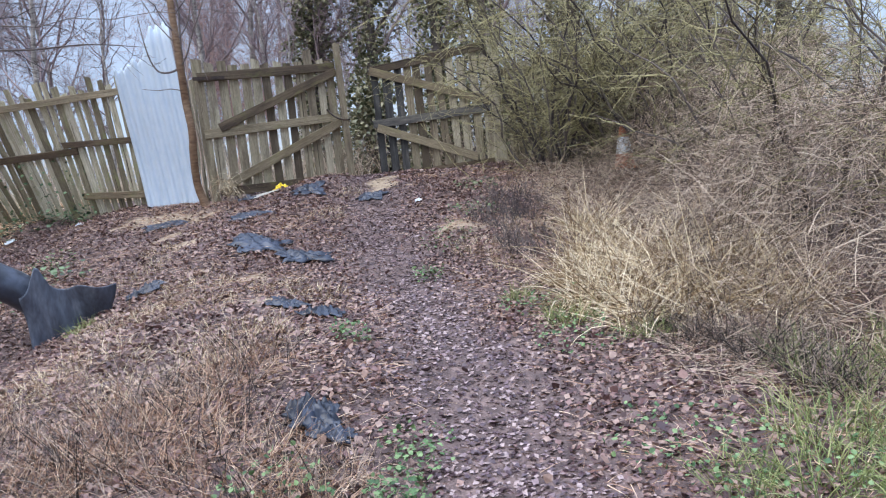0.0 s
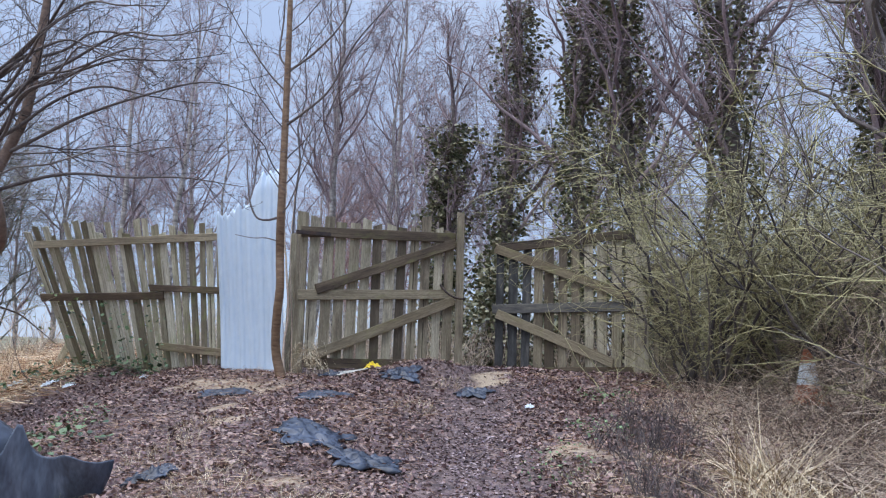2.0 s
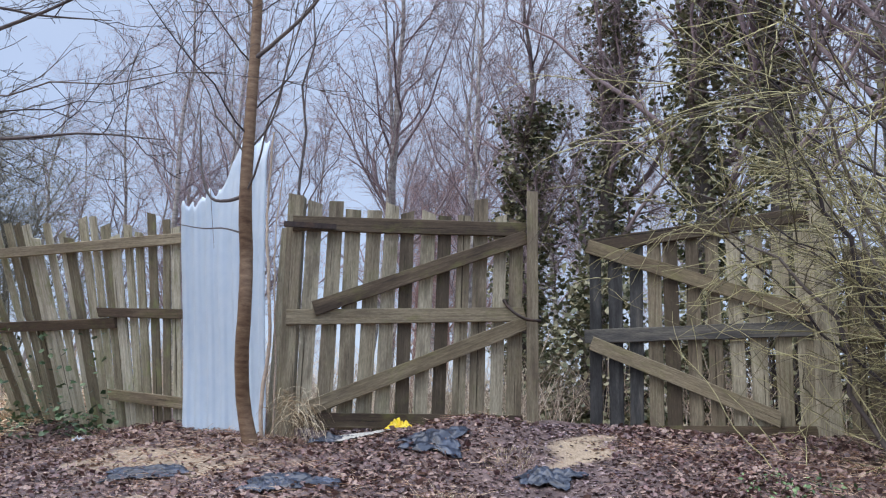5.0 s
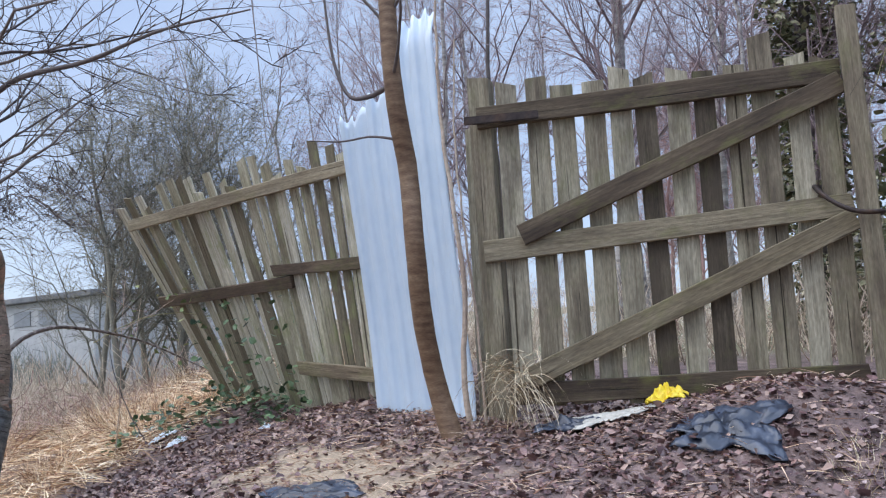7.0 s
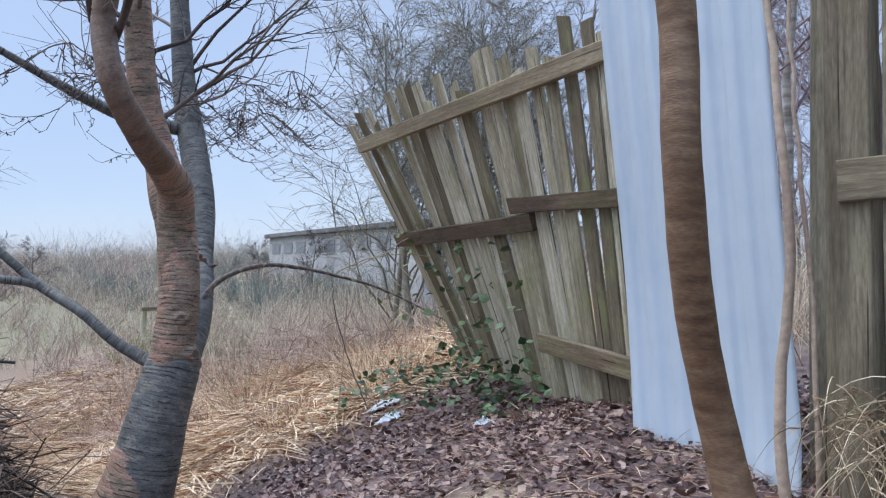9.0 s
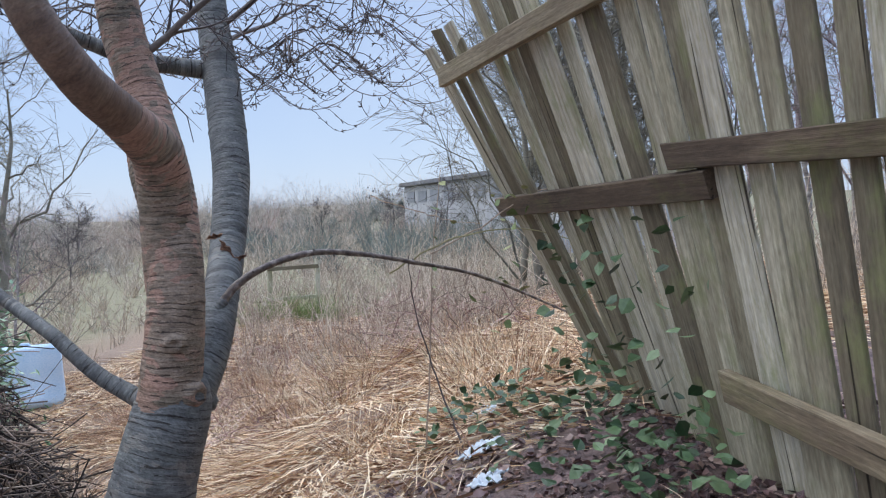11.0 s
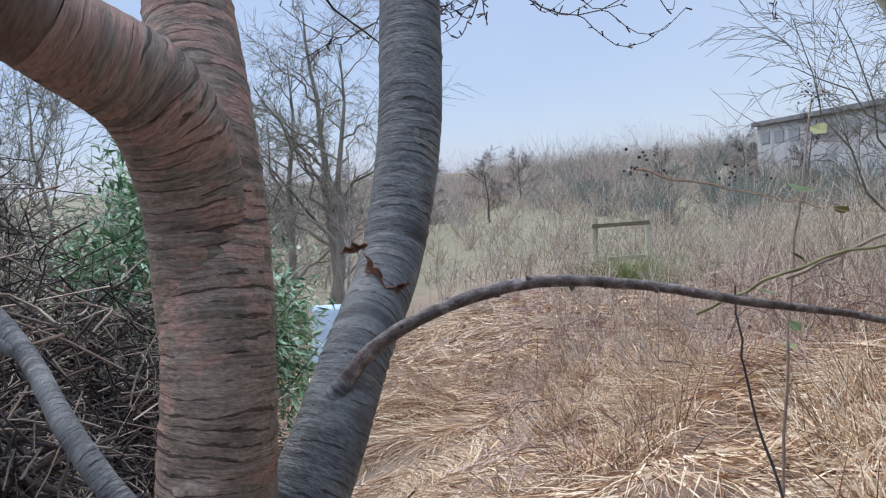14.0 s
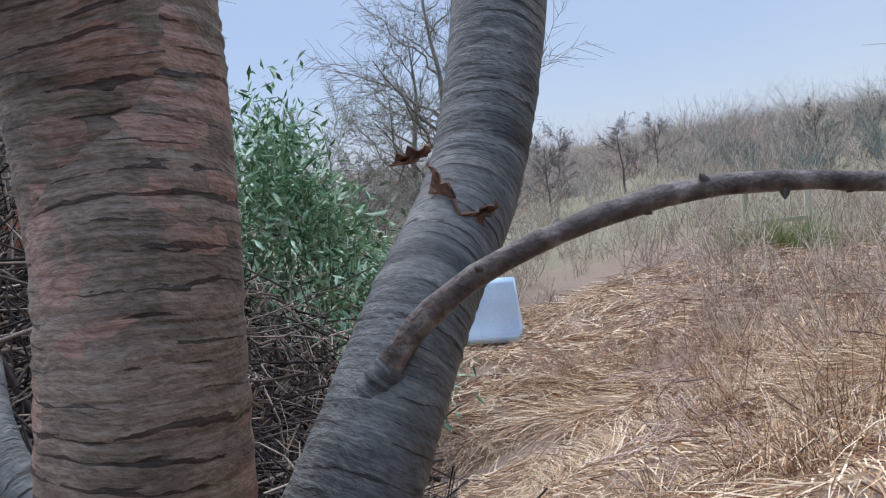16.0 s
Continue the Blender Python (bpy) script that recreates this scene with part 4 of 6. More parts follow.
part("trunk", stem("trunk", MAIN, M_BARK, 420, 56, 0.004, 1, 0.0012, ((-6.6, 10.07, 1.5, 0.07), (-6.58, 9.98, 1.72, 0.045), (-6.74, 10.07, 2.62, 0.07))), cherry)
FOOT = [(-6.76, 9.68, 0.3, 0.27), (-6.73, 9.76, 0.6, 0.215), (-6.71, 9.83, 0.9, 0.19), (-6.7, 9.9, 1.2, 0.168), (-6.71, 9.96, 1.4, 0.16), (-6.72, 9.98, 1.5, 0.145), (-6.73, 9.985, 1.56, 0.118)]
part("trunk_foot", stem("trunk_foot", FOOT, M_BARK_GREY, 90, 44, 0.008, 1, 0.0012), cherry, "dark slate-grey foot of the trunk")
part("limb_base", stem("limb_base", LIMB[:5], M_BARK, 120, 44, 0.004, 1, 0.001), cherry)
part("limb", stem("limb", LIMB[4:], M_BARK_LIMB, 140, 36, 0.006, 1, 0.0006), cherry)
part("second_stem", stem("second_stem", STEM2, M_BARK_GREY, 420, 48, 0.004, 1, 0.001, ((-6.93, 10.165, 1.74, 0.06), (-6.8, 10.12, 1.42, 0.045))), cherry)
CROSS = [(-7.95, 10.28, 3.06, 0.055), (-7.92, 10.1, 3.07, 0.05), (-7.88, 9.85, 3.1, 0.045), (-7.8, 9.5, 3.22, 0.036), (-7.7, 8.9, 3.5, 0.02)]
part("cross_branch", stem("cross_branch", CROSS, M_BARK_GREY, 20, 10, 0.02), cherry)
LOWBR = [(-6.74, 9.95, 1.36, 0.05), (-6.83, 9.86, 1.444, 0.042), (-6.909, 9.672, 1.57, 0.034), (-6.996, 9.496, 1.745, 0.031), (-7.195, 9.277, 1.903, 0.029), (-7.288, 9.008, 2.158, 0.025), (-7.483, 8.696, 2.387, 0.02)]
part("low_branch", stem("low_branch", LOWBR, M_BARK_GREY, 24, 10, 0.03), cherry)
LOWBR2 = [(-7.19, 9.28, 1.9, 0.026), (-7.2, 9.15, 1.93, 0.025), (-7.2, 8.85, 1.95, 0.023), (-7.15, 8.3, 1.96, 0.018)]
part("low_branch_fork", stem("low_branch_fork", LOWBR2, M_BARK_GREY, 12, 8, 0.03), cherry)
ARC = [(-6.99, 10.11, 1.62, 0.04), (-6.952, 10.165, 1.78, 0.023), (-6.975, 10.32, 1.945, 0.0185), (-7.05, 10.6, 2.035, 0.016), (-7.095, 10.877, 2.023, 0.014), (-7.087, 11.172, 1.965, 0.011), (-7.215, 11.618, 1.855, 0.009), (-7.237, 12.2, 1.6, 0.005)]
part("shoot_collar", stem("shoot_collar", [(-6.965, 10.14, 1.69, 0.055), (-6.945, 10.165, 1.765, 0.042), (-6.948, 10.185, 1.81, 0.029), (-6.955, 10.215, 1.845, 0.0215)], M_BARK_GREY, 30, 24, 0.03, 3, 0.0012), cherry, "dark swollen collar of the shoot")
part("arching_shoot", stem("arching_shoot", ARC, M_SHOOT, 48, 9, 0.09), cherry)
side_branches("branch_spray", MAIN, cherry, M_TWIG, 31, 15, 0.64, 0.98, 3.4, 66, 0.08, 12)
side_branches("branch_spray", LIMB, cherry, M_TWIG, 32, 15, 0.6, 0.98, 3.2, 66, 0.06, 12)
side_branches("branch_spray", STEM2, cherry, M_TWIG, 33, 14, 0.74, 0.98, 2.4, 62, 0.1, 9)


reach = np.random.default_rng(34)
for i in range(13):
    f = reach.uniform(0, 1)
    a0 = np.array([-6.9 + 0.3 * f, 9.75 - 0.3 * f, 3.1 + 1.5 * reach.uniform(0, 1)])
    to = np.array([reach.uniform(-4.6, -3.2), reach.uniform(7.6, 11.0), a0[2] + reach.uniform(0.1, 1.3)])
    rows = []
    for t_ in np.linspace(0, 1, 6):
        p = a0 * (1 - t_) + to * t_ + np.array([0, 0, 0.35]) * math.sin(t_ * math.pi) + reach.normal(0, 0.06, 3) * (t_ > 0)
        rows.append((*p, 0.022 * (1 - t_) + 0.0035))
    part("long_branch", stem("long_branch", rows, M_TWIG, 24, 6, 0.04, i), cherry)
    side_branches("twig_spray", rows, cherry, M_TWIG, 300 + i, 9, 0.2, 0.98, 0.95, 45, 0.12, 4, 0.0028, True)


# ---- leaf litter, straw and grass ----
def scatter(rng, n, x0, x1, y0, y1):
    return rng.uniform(x0, x1, n), rng.uniform(y0, y1, n)


rl = np.random.default_rng(40)
x, y = scatter(rl, 240000, -7.5, 3.2, 1.5, 12.6)
keep = (rl.uniform(0, 1, len(x)) > 0.9 * zone_straw(x, y)) & (rl.uniform(0, 1, len(x)) > 0.8 * zone_sand(x, y)) & (rl.uniform(0, 1, len(x)) < 0.75 + 0.25 * np.sin(3 * x + 1) * np.sin(2.6 * y))
x, y = x[keep], y[keep]
on_path = np.abs(x - path_x(y)) < 0.42 + 0.1 * np.sin(3.1 * y) + 0.12 * rl.normal(0, 1, len(x))
xa, ya = x[~on_path], y[~on_path]
thing("leaf_litter", flat_leaves("leaf_litter", on_land(xa, ya, rl.uniform(0.0, 0.02, len(xa))), 0.034, rl, M_LEAF, 0.45, 0.95), "brown dead leaves covering the bank beside the path", "leaves", kind="stuff")
xa, ya = x[on_path], y[on_path]
thing("trodden_leaves", flat_leaves("trodden_leaves", on_land(xa, ya, rl.uniform(0.0, 0.01, len(xa))), 0.03, rl, M_LEAF_WET, 0.28, 0.95), "wet purple-brown leaves trodden flat into the path", "leaves", kind="stuff")
x, y = scatter(rl, 6500, -7.2, 3.0, 2.2, 12.4)
keep = (rl.uniform(0, 1, len(x)) > 0.95 * zone_straw(x, y)) & (rl.uniform(0, 1, len(x)) > 0.9 * zone_sand(x, y)) & (np.abs(x - path_x(y)) > 0.3 * rl.uniform(0, 2, len(x)))
x, y = x[keep], y[keep]
thing("curled_leaves", flat_leaves("curled_leaves", on_land(x, y, rl.uniform(0.005, 0.03, len(x))), 0.046, rl, M_LEAF, 0.6, 1.0, oval=True), "larger curled brown leaves lying loose on the litter", "leaves", kind="stuff")

rd = np.random.default_rng(48)
x, y = scatter(rd, 60000, -5.5, 2.6, 1.6, 11.5)
keep = (np.abs(x - path_x(y)) > 0.5 + 0.25 * rd.normal(0, 1, len(x))) & (rd.uniform(0, 1, len(x)) < 0.35 + 0.65 * sstep(-0.3, 0.5, np.sin(1.9 * x + 0.8 * y) * np.sin(1.6 * y - 0.7 * x + 1)))
x, y = x[keep], y[keep]
yaw = rd.uniform(0, 2 * np.pi, len(x))
thing("dead_stalks", blades("dead_stalks", on_land(x, y, rd.uniform(0.005, 0.035, len(x))), np.stack([np.cos(yaw), np.sin(yaw), rd.normal(0.12, 0.2, len(x))], 1), rd.uniform(0.04, 0.16, len(x)), rd.uniform(0.002, 0.005, len(x)), rd, M_RUSTGRASS, 2, 0.15), "fine broken dead stalks strewn over the bank", "stalks", kind="stuff")

rs = np.random.default_rng(41)
x, y = scatter(rs, 210000, -23, -6.0, 6, 16)
keep = rs.uniform(0, 1, len(x)) < zone_straw(x, y) * (0.3 + 0.7 * sstep(-19, -9, x)) * (0.6 + 0.4 * sstep(-0.75, -0.1, np.sin(2.3 * x + 1.1 * y) * np.sin(2.9 * y - 0.8 * x) + 0.5 * np.sin(5.3 * x - 3.1 * y)))
x, y = x[keep], y[keep]
lie = 1.6 * np.sin(0.9 * x + 0.7 * y) + 1.3 * np.sin(1.7 * y - 1.1 * x + 2)
yaw = 0.5 + lie + rs.normal(0, 0.55, len(x))
thing("straw", blades("straw", on_land(x, y, rs.uniform(0.005, 0.07, len(x))), np.stack([np.cos(yaw), np.sin(yaw), rs.normal(0.12, 0.15, len(x))], 1), rs.uniform(0.15, 0.6, len(x)), rs.uniform(0.004, 0.01, len(x)) + 0.009 * sstep(-12, -18, x) + 0.006 * (rs.uniform(0, 1, len(x)) > 0.8) * sstep(-13, -9, x), rs, M_STRAW, 2, 0.15), "flattened pale straw and dead stems over the slope", "straw", kind="stuff")


def tuft(name, spots, n_each, spread, height, material, seed, label, droop=0.6, width=0.006, category="grass", splay=0.45):
    rng = np.random.default_rng(seed)
    xs, ys, dirs, L = [], [], [], []
    for cx, cy, size in spots:
        n = int(n_each * size)
        a, r = rng.uniform(0, 2 * np.pi, n), spread * size * np.sqrt(rng.uniform(0, 1, n))
        xs.append(cx + r * np.cos(a)), ys.append(cy + r * np.sin(a))
        o = rng.normal(0, splay, (n, 2))
        dirs.append(np.stack([o[:, 0] + 0.4 * np.cos(a), o[:, 1] + 0.4 * np.sin(a), np.ones(n)], 1))
        L.append(height * size ** 0.5 * rng.uniform(0.4, 1.15, n))
    xs, ys, dirs, L = np.concatenate(xs), np.concatenate(ys), np.concatenate(dirs), np.concatenate(L)
    return thing(name, blades(name, on_land(xs, ys, -0.01), dirs, L, width, rng, material, 4, rng.uniform(0, droop, len(xs))), label, category, kind="stuff")


tuft("dry_grass", [(1.05, 5.7, 0.9), (1.4, 6.2, 1.2), (1.0, 6.7, 0.7), (1.6, 5.3, 1.0), (1.3, 7.3, 0.8), (2.0, 6.0, 1.2), (1.7, 7.0, 0.9), (1.2, 5.2, 0.6), (2.1, 5.1, 0.9), (1.5, 8.2, 0.8), (2.4, 6.8, 1.0)], 720, 0.3, 0.85, M_DRYGRASS, 51, "arching clump of pale dead grass beside the path", 2.2, 0.009, splay=0.9)
tuft("dry_stems", [(-1.5, 3.6, 1.2), (-1.0, 3.2, 0.9), (-1.9, 3.9, 1.2), (-0.7, 2.9, 0.6), (-1.3, 4.3, 0.9), (-2.2, 3.3, 1.2), (-0.55, 3.2, 0.35), (-2.8, 4.2, 0.9)], 400, 0.34, 0.34, M_RUSTGRASS, 52, "rusty dead stems on the low bank", 0.9, 0.004, splay=0.7)
tuft("dark_stems", [(-1.5, 3.6, 1.2), (-1.0, 3.2, 0.9), (-1.9, 3.9, 1.2), (-0.7, 2.9, 0.6), (-1.3, 4.3, 0.9), (-2.2, 3.3, 1.2), (-0.55, 3.2, 0.35), (-2.8, 4.2, 0.9)], 260, 0.45, 0.38, M_BRAMBLE_DARK, 53, "dark withered stems among the dead grass", 0.6, 0.005, splay=0.6)


# ---- thicket on the east side ----
def canes(rng, n, xr, yr, length, lift, thin):
    x, y = rng.uniform(*xr, n), rng.uniform(*yr, n)
    p = on_land(x, y, 0)
    a = rng.uniform(0, 2 * np.pi, n)
    d = np.stack([np.cos(a) * 0.7, np.sin(a) * 0.7, rng.uniform(0.5, 1.4, n)], 1)
    L = length * rng.uniform(0.4, 1.2, n)
    k = 9
    tt = np.linspace(0, 1, k)[None, :, None]
    P = p[:, None] + unit(d)[:, None] * L[:, None, None] * tt + np.array([0, 0, -1.0]) * (L * rng.uniform(0.2, lift, n))[:, None, None] * tt * tt
    P = P + np.cumsum(rng.normal(0, 0.025, (n, k, 3)), axis=1)
    P[:, :, 2] = np.maximum(P[:, :, 2], land(P[:, :, 0], P[:, :, 1]) + 0.01)
    R = thin * rng.uniform(0.6, 1.5, n)[:, None] * np.linspace(1, 0.45, k)[None]
    return P, R, 3


rc = np.random.default_rng(60)
thing("bramble_thicket", strands("bramble_thicket", [canes(rc, 420, (2.2, 5.5), (4.5, 12), 2.0, 1.3, 0.0026), canes(rc, 600, (1.6, 3.0), (5, 12), 0.9, 1.0, 0.003)], M_BRAMBLE), "tangled dead bramble canes beside the path", "brambles", kind="stuff")


def shrub(name, x, y, n_stems, height, seed, twig, label):
    rng = np.random.default_rng(seed)
    root = empty(name, plant_at(x, y), label, "shrub", "tall willow shrubs")
    A, RA, B, RB, C, RC = [], [], [], [], [], []
    for i in range(n_stems):
        a = rng.uniform(0, 2 * np.pi)
        lean_ = rng.uniform(0.15, 0.85)
        d = unit(np.array([math.cos(a) * lean_, math.sin(a) * lean_, 1.0]))
        L = height * rng.uniform(0.6, 1.1)
        p = np.array([x + 0.25 * math.cos(a), y + 0.25 * math.sin(a), float(land(x, y)) - 0.05])
        tt = np.linspace(0, 1, 12)[:, None]
        pl = p + d * L * tt + np.array([math.cos(a), math.sin(a), -0.5]) * L * 0.22 * tt ** 2
        pl[1:] += np.cumsum(rng.normal(0, 0.065, (11, 3)), axis=0)
        A.append(pl), RA.append(0.022 * rng.uniform(0.6, 1.3) * (1 - 0.8 * tt[:, 0]))
        for m in range(16):
            g = rng.integers(2, 11)
            q = rng.normal(0, 1, 3)
            w = unit(unit(pl[g + 1 if g < 11 else g] - pl[g - 1]) + 0.9 * unit(q))
            L2 = L * 0.36 * rng.uniform(0.4, 1.2)
            t2 = np.linspace(0, 1, 8)[:, None]
            p2 = pl[g] + w * L2 * t2 + np.array([0, 0, -0.35]) * L2 * t2 ** 2 * rng.uniform(-0.6, 1.6)
            p2[1:] += np.cumsum(rng.normal(0, 0.02, (7, 3)), axis=0)
            B.append(p2), RB.append(0.006 * (1 - 0.6 * t2[:, 0]))
            for _ in range(7):
                g2 = rng.integers(1, 7)
                w3 = unit(unit(p2[g2 + 1] - p2[g2 - 1]) + 0.9 * unit(rng.normal(0, 1, 3)))
                L3 = L2 * 0.45 * rng.uniform(0.3, 1.1)
                t3 = np.linspace(0, 1, 4)[:, None]
                p3 = p2[g2] + w3 * L3 * t3 + np.array([0, 0, -0.2]) * L3 * t3 ** 2
                p3[1:] += np.cumsum(rng.normal(0, 0.012, (3, 3)), axis=0)
                C.append(p3), RC.append(0.0032 * (1 - 0.5 * t3[:, 0]))
    part("stem_clump", strands("stem_clump", [(np.array(A), np.array(RA), 5)], M_TWIG), root)
    part("twig_tangle", strands("twig_tangle", [(np.array(B), np.array(RB), 3), (np.array(C), np.array(RC), 3)], twig), root)
    return root


shrub("willow_shrub", 2.5, 11.2, 22, 3.0, 75, M_WILLOW, "dense yellow-green willow shrub hiding the gate")
shrub("willow_shrub", 1.6, 11.3, 34, 3.1, 71, M_WILLOW, "dense yellow-green willow shrub hiding the gate")
shrub("willow_shrub", 3.2, 10.2, 24, 4.2, 72, M_WILLOW, "tall tangled willow shrub above the brambles")
shrub("willow_shrub", 3.6, 7.6, 20, 4.0, 73, M_WILLOW, "tall tangled willow shrub above the brambles")
shrub("willow_shrub", 4.0, 5.2, 18, 3.6, 74, M_WILLOW, "tall tangled willow shrub above the brambles")


# ---- undergrowth and scrub ----
def scrub(name, rng, xs, ys, heights, material, label, per=26, thin=0.006, spread=0.4, category="scrub"):
    """Clumps of bare upright twigs with side shoots."""
    n = len(xs) * per
    x0, y0, hh = np.repeat(xs, per), np.repeat(ys, per), np.repeat(heights, per)
    x = x0 + rng.normal(0, 0.18, n) * hh
    y = y0 + rng.normal(0, 0.18, n) * hh
    p = on_land(x, y, -0.02)
    d = unit(np.stack([rng.normal(0, spread, n) + (x - x0) * 0.5, rng.normal(0, spread, n) + (y - y0) * 0.5, np.ones(n)], 1))
    L = hh * rng.uniform(0.45, 1.1, n)
    k = 5
    tt = np.linspace(0, 1, k)[None, :, None]
    P = p[:, None] + d[:, None] * L[:, None, None] * tt + (rng.normal(0, 0.12, (n, 3)) * L[:, None])[:, None] * tt * tt
    T = np.asarray(thin) if np.ndim(thin) else np.full(n, thin)
    T = np.repeat(T, per) if len(T) != n else T
    R = T[:, None] * np.linspace(1, 0.4, k)[None]
    m = rng.integers(1, 4, n)
    start = P[np.arange(n), m]
    d2 = unit(d + rng.normal(0, 0.55, (n, 3)))
    t2 = np.linspace(0, 1, 3)[None, :, None]
    P2 = start[:, None] + d2[:, None] * (L * 0.45)[:, None, None] * t2
    R2 = T[:, None] * np.array([[0.6, 0.5, 0.35]])
    m3 = rng.integers(1, 4, n)
    d3 = unit(d + rng.normal(0, 0.6, (n, 3)))
    P3 = P[np.arange(n), m3][:, None] + d3[:, None] * (L * 0.4)[:, None, None] * t2
    return thing(name, strands(name, [(P, R, 3), (P2, R2, 3), (P3, R2, 3)], material), label, category, kind="stuff")


ru_ = np.random.default_rng(100)
xs, ys = ru_.uniform(-9, 9, 260), ru_.uniform(13.4, 19, 260)
scrub("undergrowth", ru_, xs, ys, ru_.uniform(0.4, 1.3, 260), M_SCRUB, "low bare scrub and dead stems behind the fence", 16, 0.005)
# field scrub to the west, thicker and taller with distance
xs = -12 - 60 * ru_.uniform(0, 1, 620) ** 1.3
ys = 9.5 + (ru_.uniform(-0.62, 0.85, 620)) * (-xs - 3) * 0.62
keep = ~((ys < 11.5) & (ys > 5.0) & (xs > -21)) & (ys > 11.2 + 0.0 * xs) | (xs < -22)
xs, ys = xs[keep], ys[keep]
dist = np.hypot(xs + 5, ys - 10)
scrub("field_scrub", ru_, xs, ys, ru_.uniform(0.3, 1.0, len(xs)) + 0.02 * dist * ru_.uniform(0.1, 1.6, len(xs)), M_SCRUB, "brown scrub and dead stems across the falling field", 13, 0.005 + 0.0003 * dist)
xs = -52 - 75 * ru_.uniform(0, 1, 640) ** 0.8
ys = 10 + ru_.uniform(-0.75, 0.95, 640) * (-xs) * 0.62
hts = (ru_.uniform(0.9, 2.0, 640) + 2.0 * ru_.uniform(0, 1, 640) ** 3) * np.interp(-xs, [52, 75, 130], [0.8, 1.4, 2.1])
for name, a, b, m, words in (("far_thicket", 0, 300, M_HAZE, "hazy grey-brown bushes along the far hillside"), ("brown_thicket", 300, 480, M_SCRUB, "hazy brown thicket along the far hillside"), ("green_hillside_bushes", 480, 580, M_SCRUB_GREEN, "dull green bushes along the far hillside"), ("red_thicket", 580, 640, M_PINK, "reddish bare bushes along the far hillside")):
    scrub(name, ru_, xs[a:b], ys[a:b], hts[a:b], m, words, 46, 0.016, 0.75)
xs = ru_.uniform(-75, -38, 46)
ys = 10 + ru_.uniform(0.15, 0.75, 46) * (-xs) * 0.62
scrub("green_thicket", ru_, xs, ys, ru_.uniform(1.2, 2.6, 46), M_SCRUB_GREEN, "dull green bushes on the far hillside", 40, 0.02)
# dead reeds and stems standing on the near slope
xs, ys = ru_.uniform(-19, -10.5, 130), ru_.uniform(9.0, 16, 130)
keep = (ys > 10.9) | (xs < -16)
xs, ys = xs[keep], ys[keep]
scrub("dead_stems", ru_, xs, ys, ru_.uniform(0.3, 0.8, len(xs)), M_RUSTGRASS, "pinkish dead stems leaning in the straw", 18, 0.0035, 1.25)


def leafy(name, rng, centre, radii, n, size, material, label, category, aspect=0.28, hollow=0.55):
    """A bush: inner stems and very many leaves in uneven clumps."""
    root = empty(name, plant_at(centre[0], centre[1]), label, category)
    clumps = rng.normal(0, 1, (60, 3))
    clumps = unit(clumps) * rng.uniform(hollow, 1.0, (60, 1)) ** 0.6
    clumps[:, 2] = np.abs(clumps[:, 2]) * 1.3 - 0.35
    w = rng.integers(0, 60, n)
    q = clumps[w] + rng.normal(0, 0.16, (n, 3))
    p = np.array(centre) + q * np.array(radii)
    p[:, 2] = np.maximum(p[:, 2], land(p[:, 0], p[:, 1]) + 0.05)
    out = unit(q) * 0.7 + rng.normal(0, 0.6, (n, 3)) + np.array([0, 0, -0.35])
    part("foliage", flat_leaves("foliage", p, size, rng, material, 0.5, aspect, out, oval=size < 0.15), root)
    base = np.array([centre[0], centre[1], float(land(centre[0], centre[1]))])
    tips = np.array(centre) + clumps * np.array(radii)
    tt = np.linspace(0, 1, 6)[None, :, None]
    P = base + rng.normal(0, 0.12, (60, 1, 3)) * np.array([1, 1, 0]) + (tips - base)[:, None] * tt + np.array([0, 0, 0.3]) * np.sin(tt * np.pi)
    part("stem_clump", strands("stem_clump", [(P, np.full((60, 6), 0.012) * np.linspace(1, 0.4, 6), 4)], M_TWIG), root)
    return root


rb = np.random.default_rng(110)
leafy("evergreen_bush", rb, (-15.0, 6.35, 0.35), (1.5, 1.6, 2.35), 15000, 0.17, M_BAMBOO, "glossy evergreen bush with narrow drooping leaves", "bush")
leafy("holly_bush", rb, (-1.0, 15.2, 1.9), (1.0, 0.9, 1.6), 3800, 0.09, M_IVY, "dark ivy and holly growing in the gateway gap", "bush", 0.8)
leafy("holly_bush", rb, (0.9, 14.8, 1.9), (1.4, 0.8, 1.4), 3000, 0.09, M_IVY, "dark ivy bush behind the scorched gate", "bush", 0.8)
leafy("ivy_bush", rb, (3.6, 13.3, 2.2), (1.8, 0.6, 1.5), 4200, 0.1, M_IVY, "dark ivy mounded over the east fence", "bush", 0.8)

# ---- tangles: curly stems filling a bank ----
def tangle(rng, n, xr, yr, height, length, thin, k=7):
    x, y = rng.uniform(*xr, n), rng.uniform(*yr, n)
    hgt = height(x, y)
    z = land(x, y) + hgt * rng.uniform(0, 1, n) ** 0.7
    d = unit(rng.normal(0, 1, (n, 3)) * np.array([1, 1, 0.55]))
    L = length * rng.uniform(0.4, 1.3, n)
    tt = np.linspace(-0.5, 0.5, k)[None, :, None]
    bend = rng.normal(0, 1.1, (n, 3)) - np.array([0, 0, 0.5])
    P = np.stack([x, y, z], 1)[:, None] + d[:, None] * L[:, None, None] * tt + bend[:, None] * L[:, None, None] * tt * tt
    P = P + np.cumsum(rng.normal(0, 0.014, (n, k, 3)), axis=1)
    P[:, :, 2] = np.maximum(P[:, :, 2], land(P[:, :, 0], P[:, :, 1]) + 0.01)
    return P, thin * rng.uniform(0.5, 1.5, n)[:, None] * np.linspace(1, 0.5, k)[None], 3


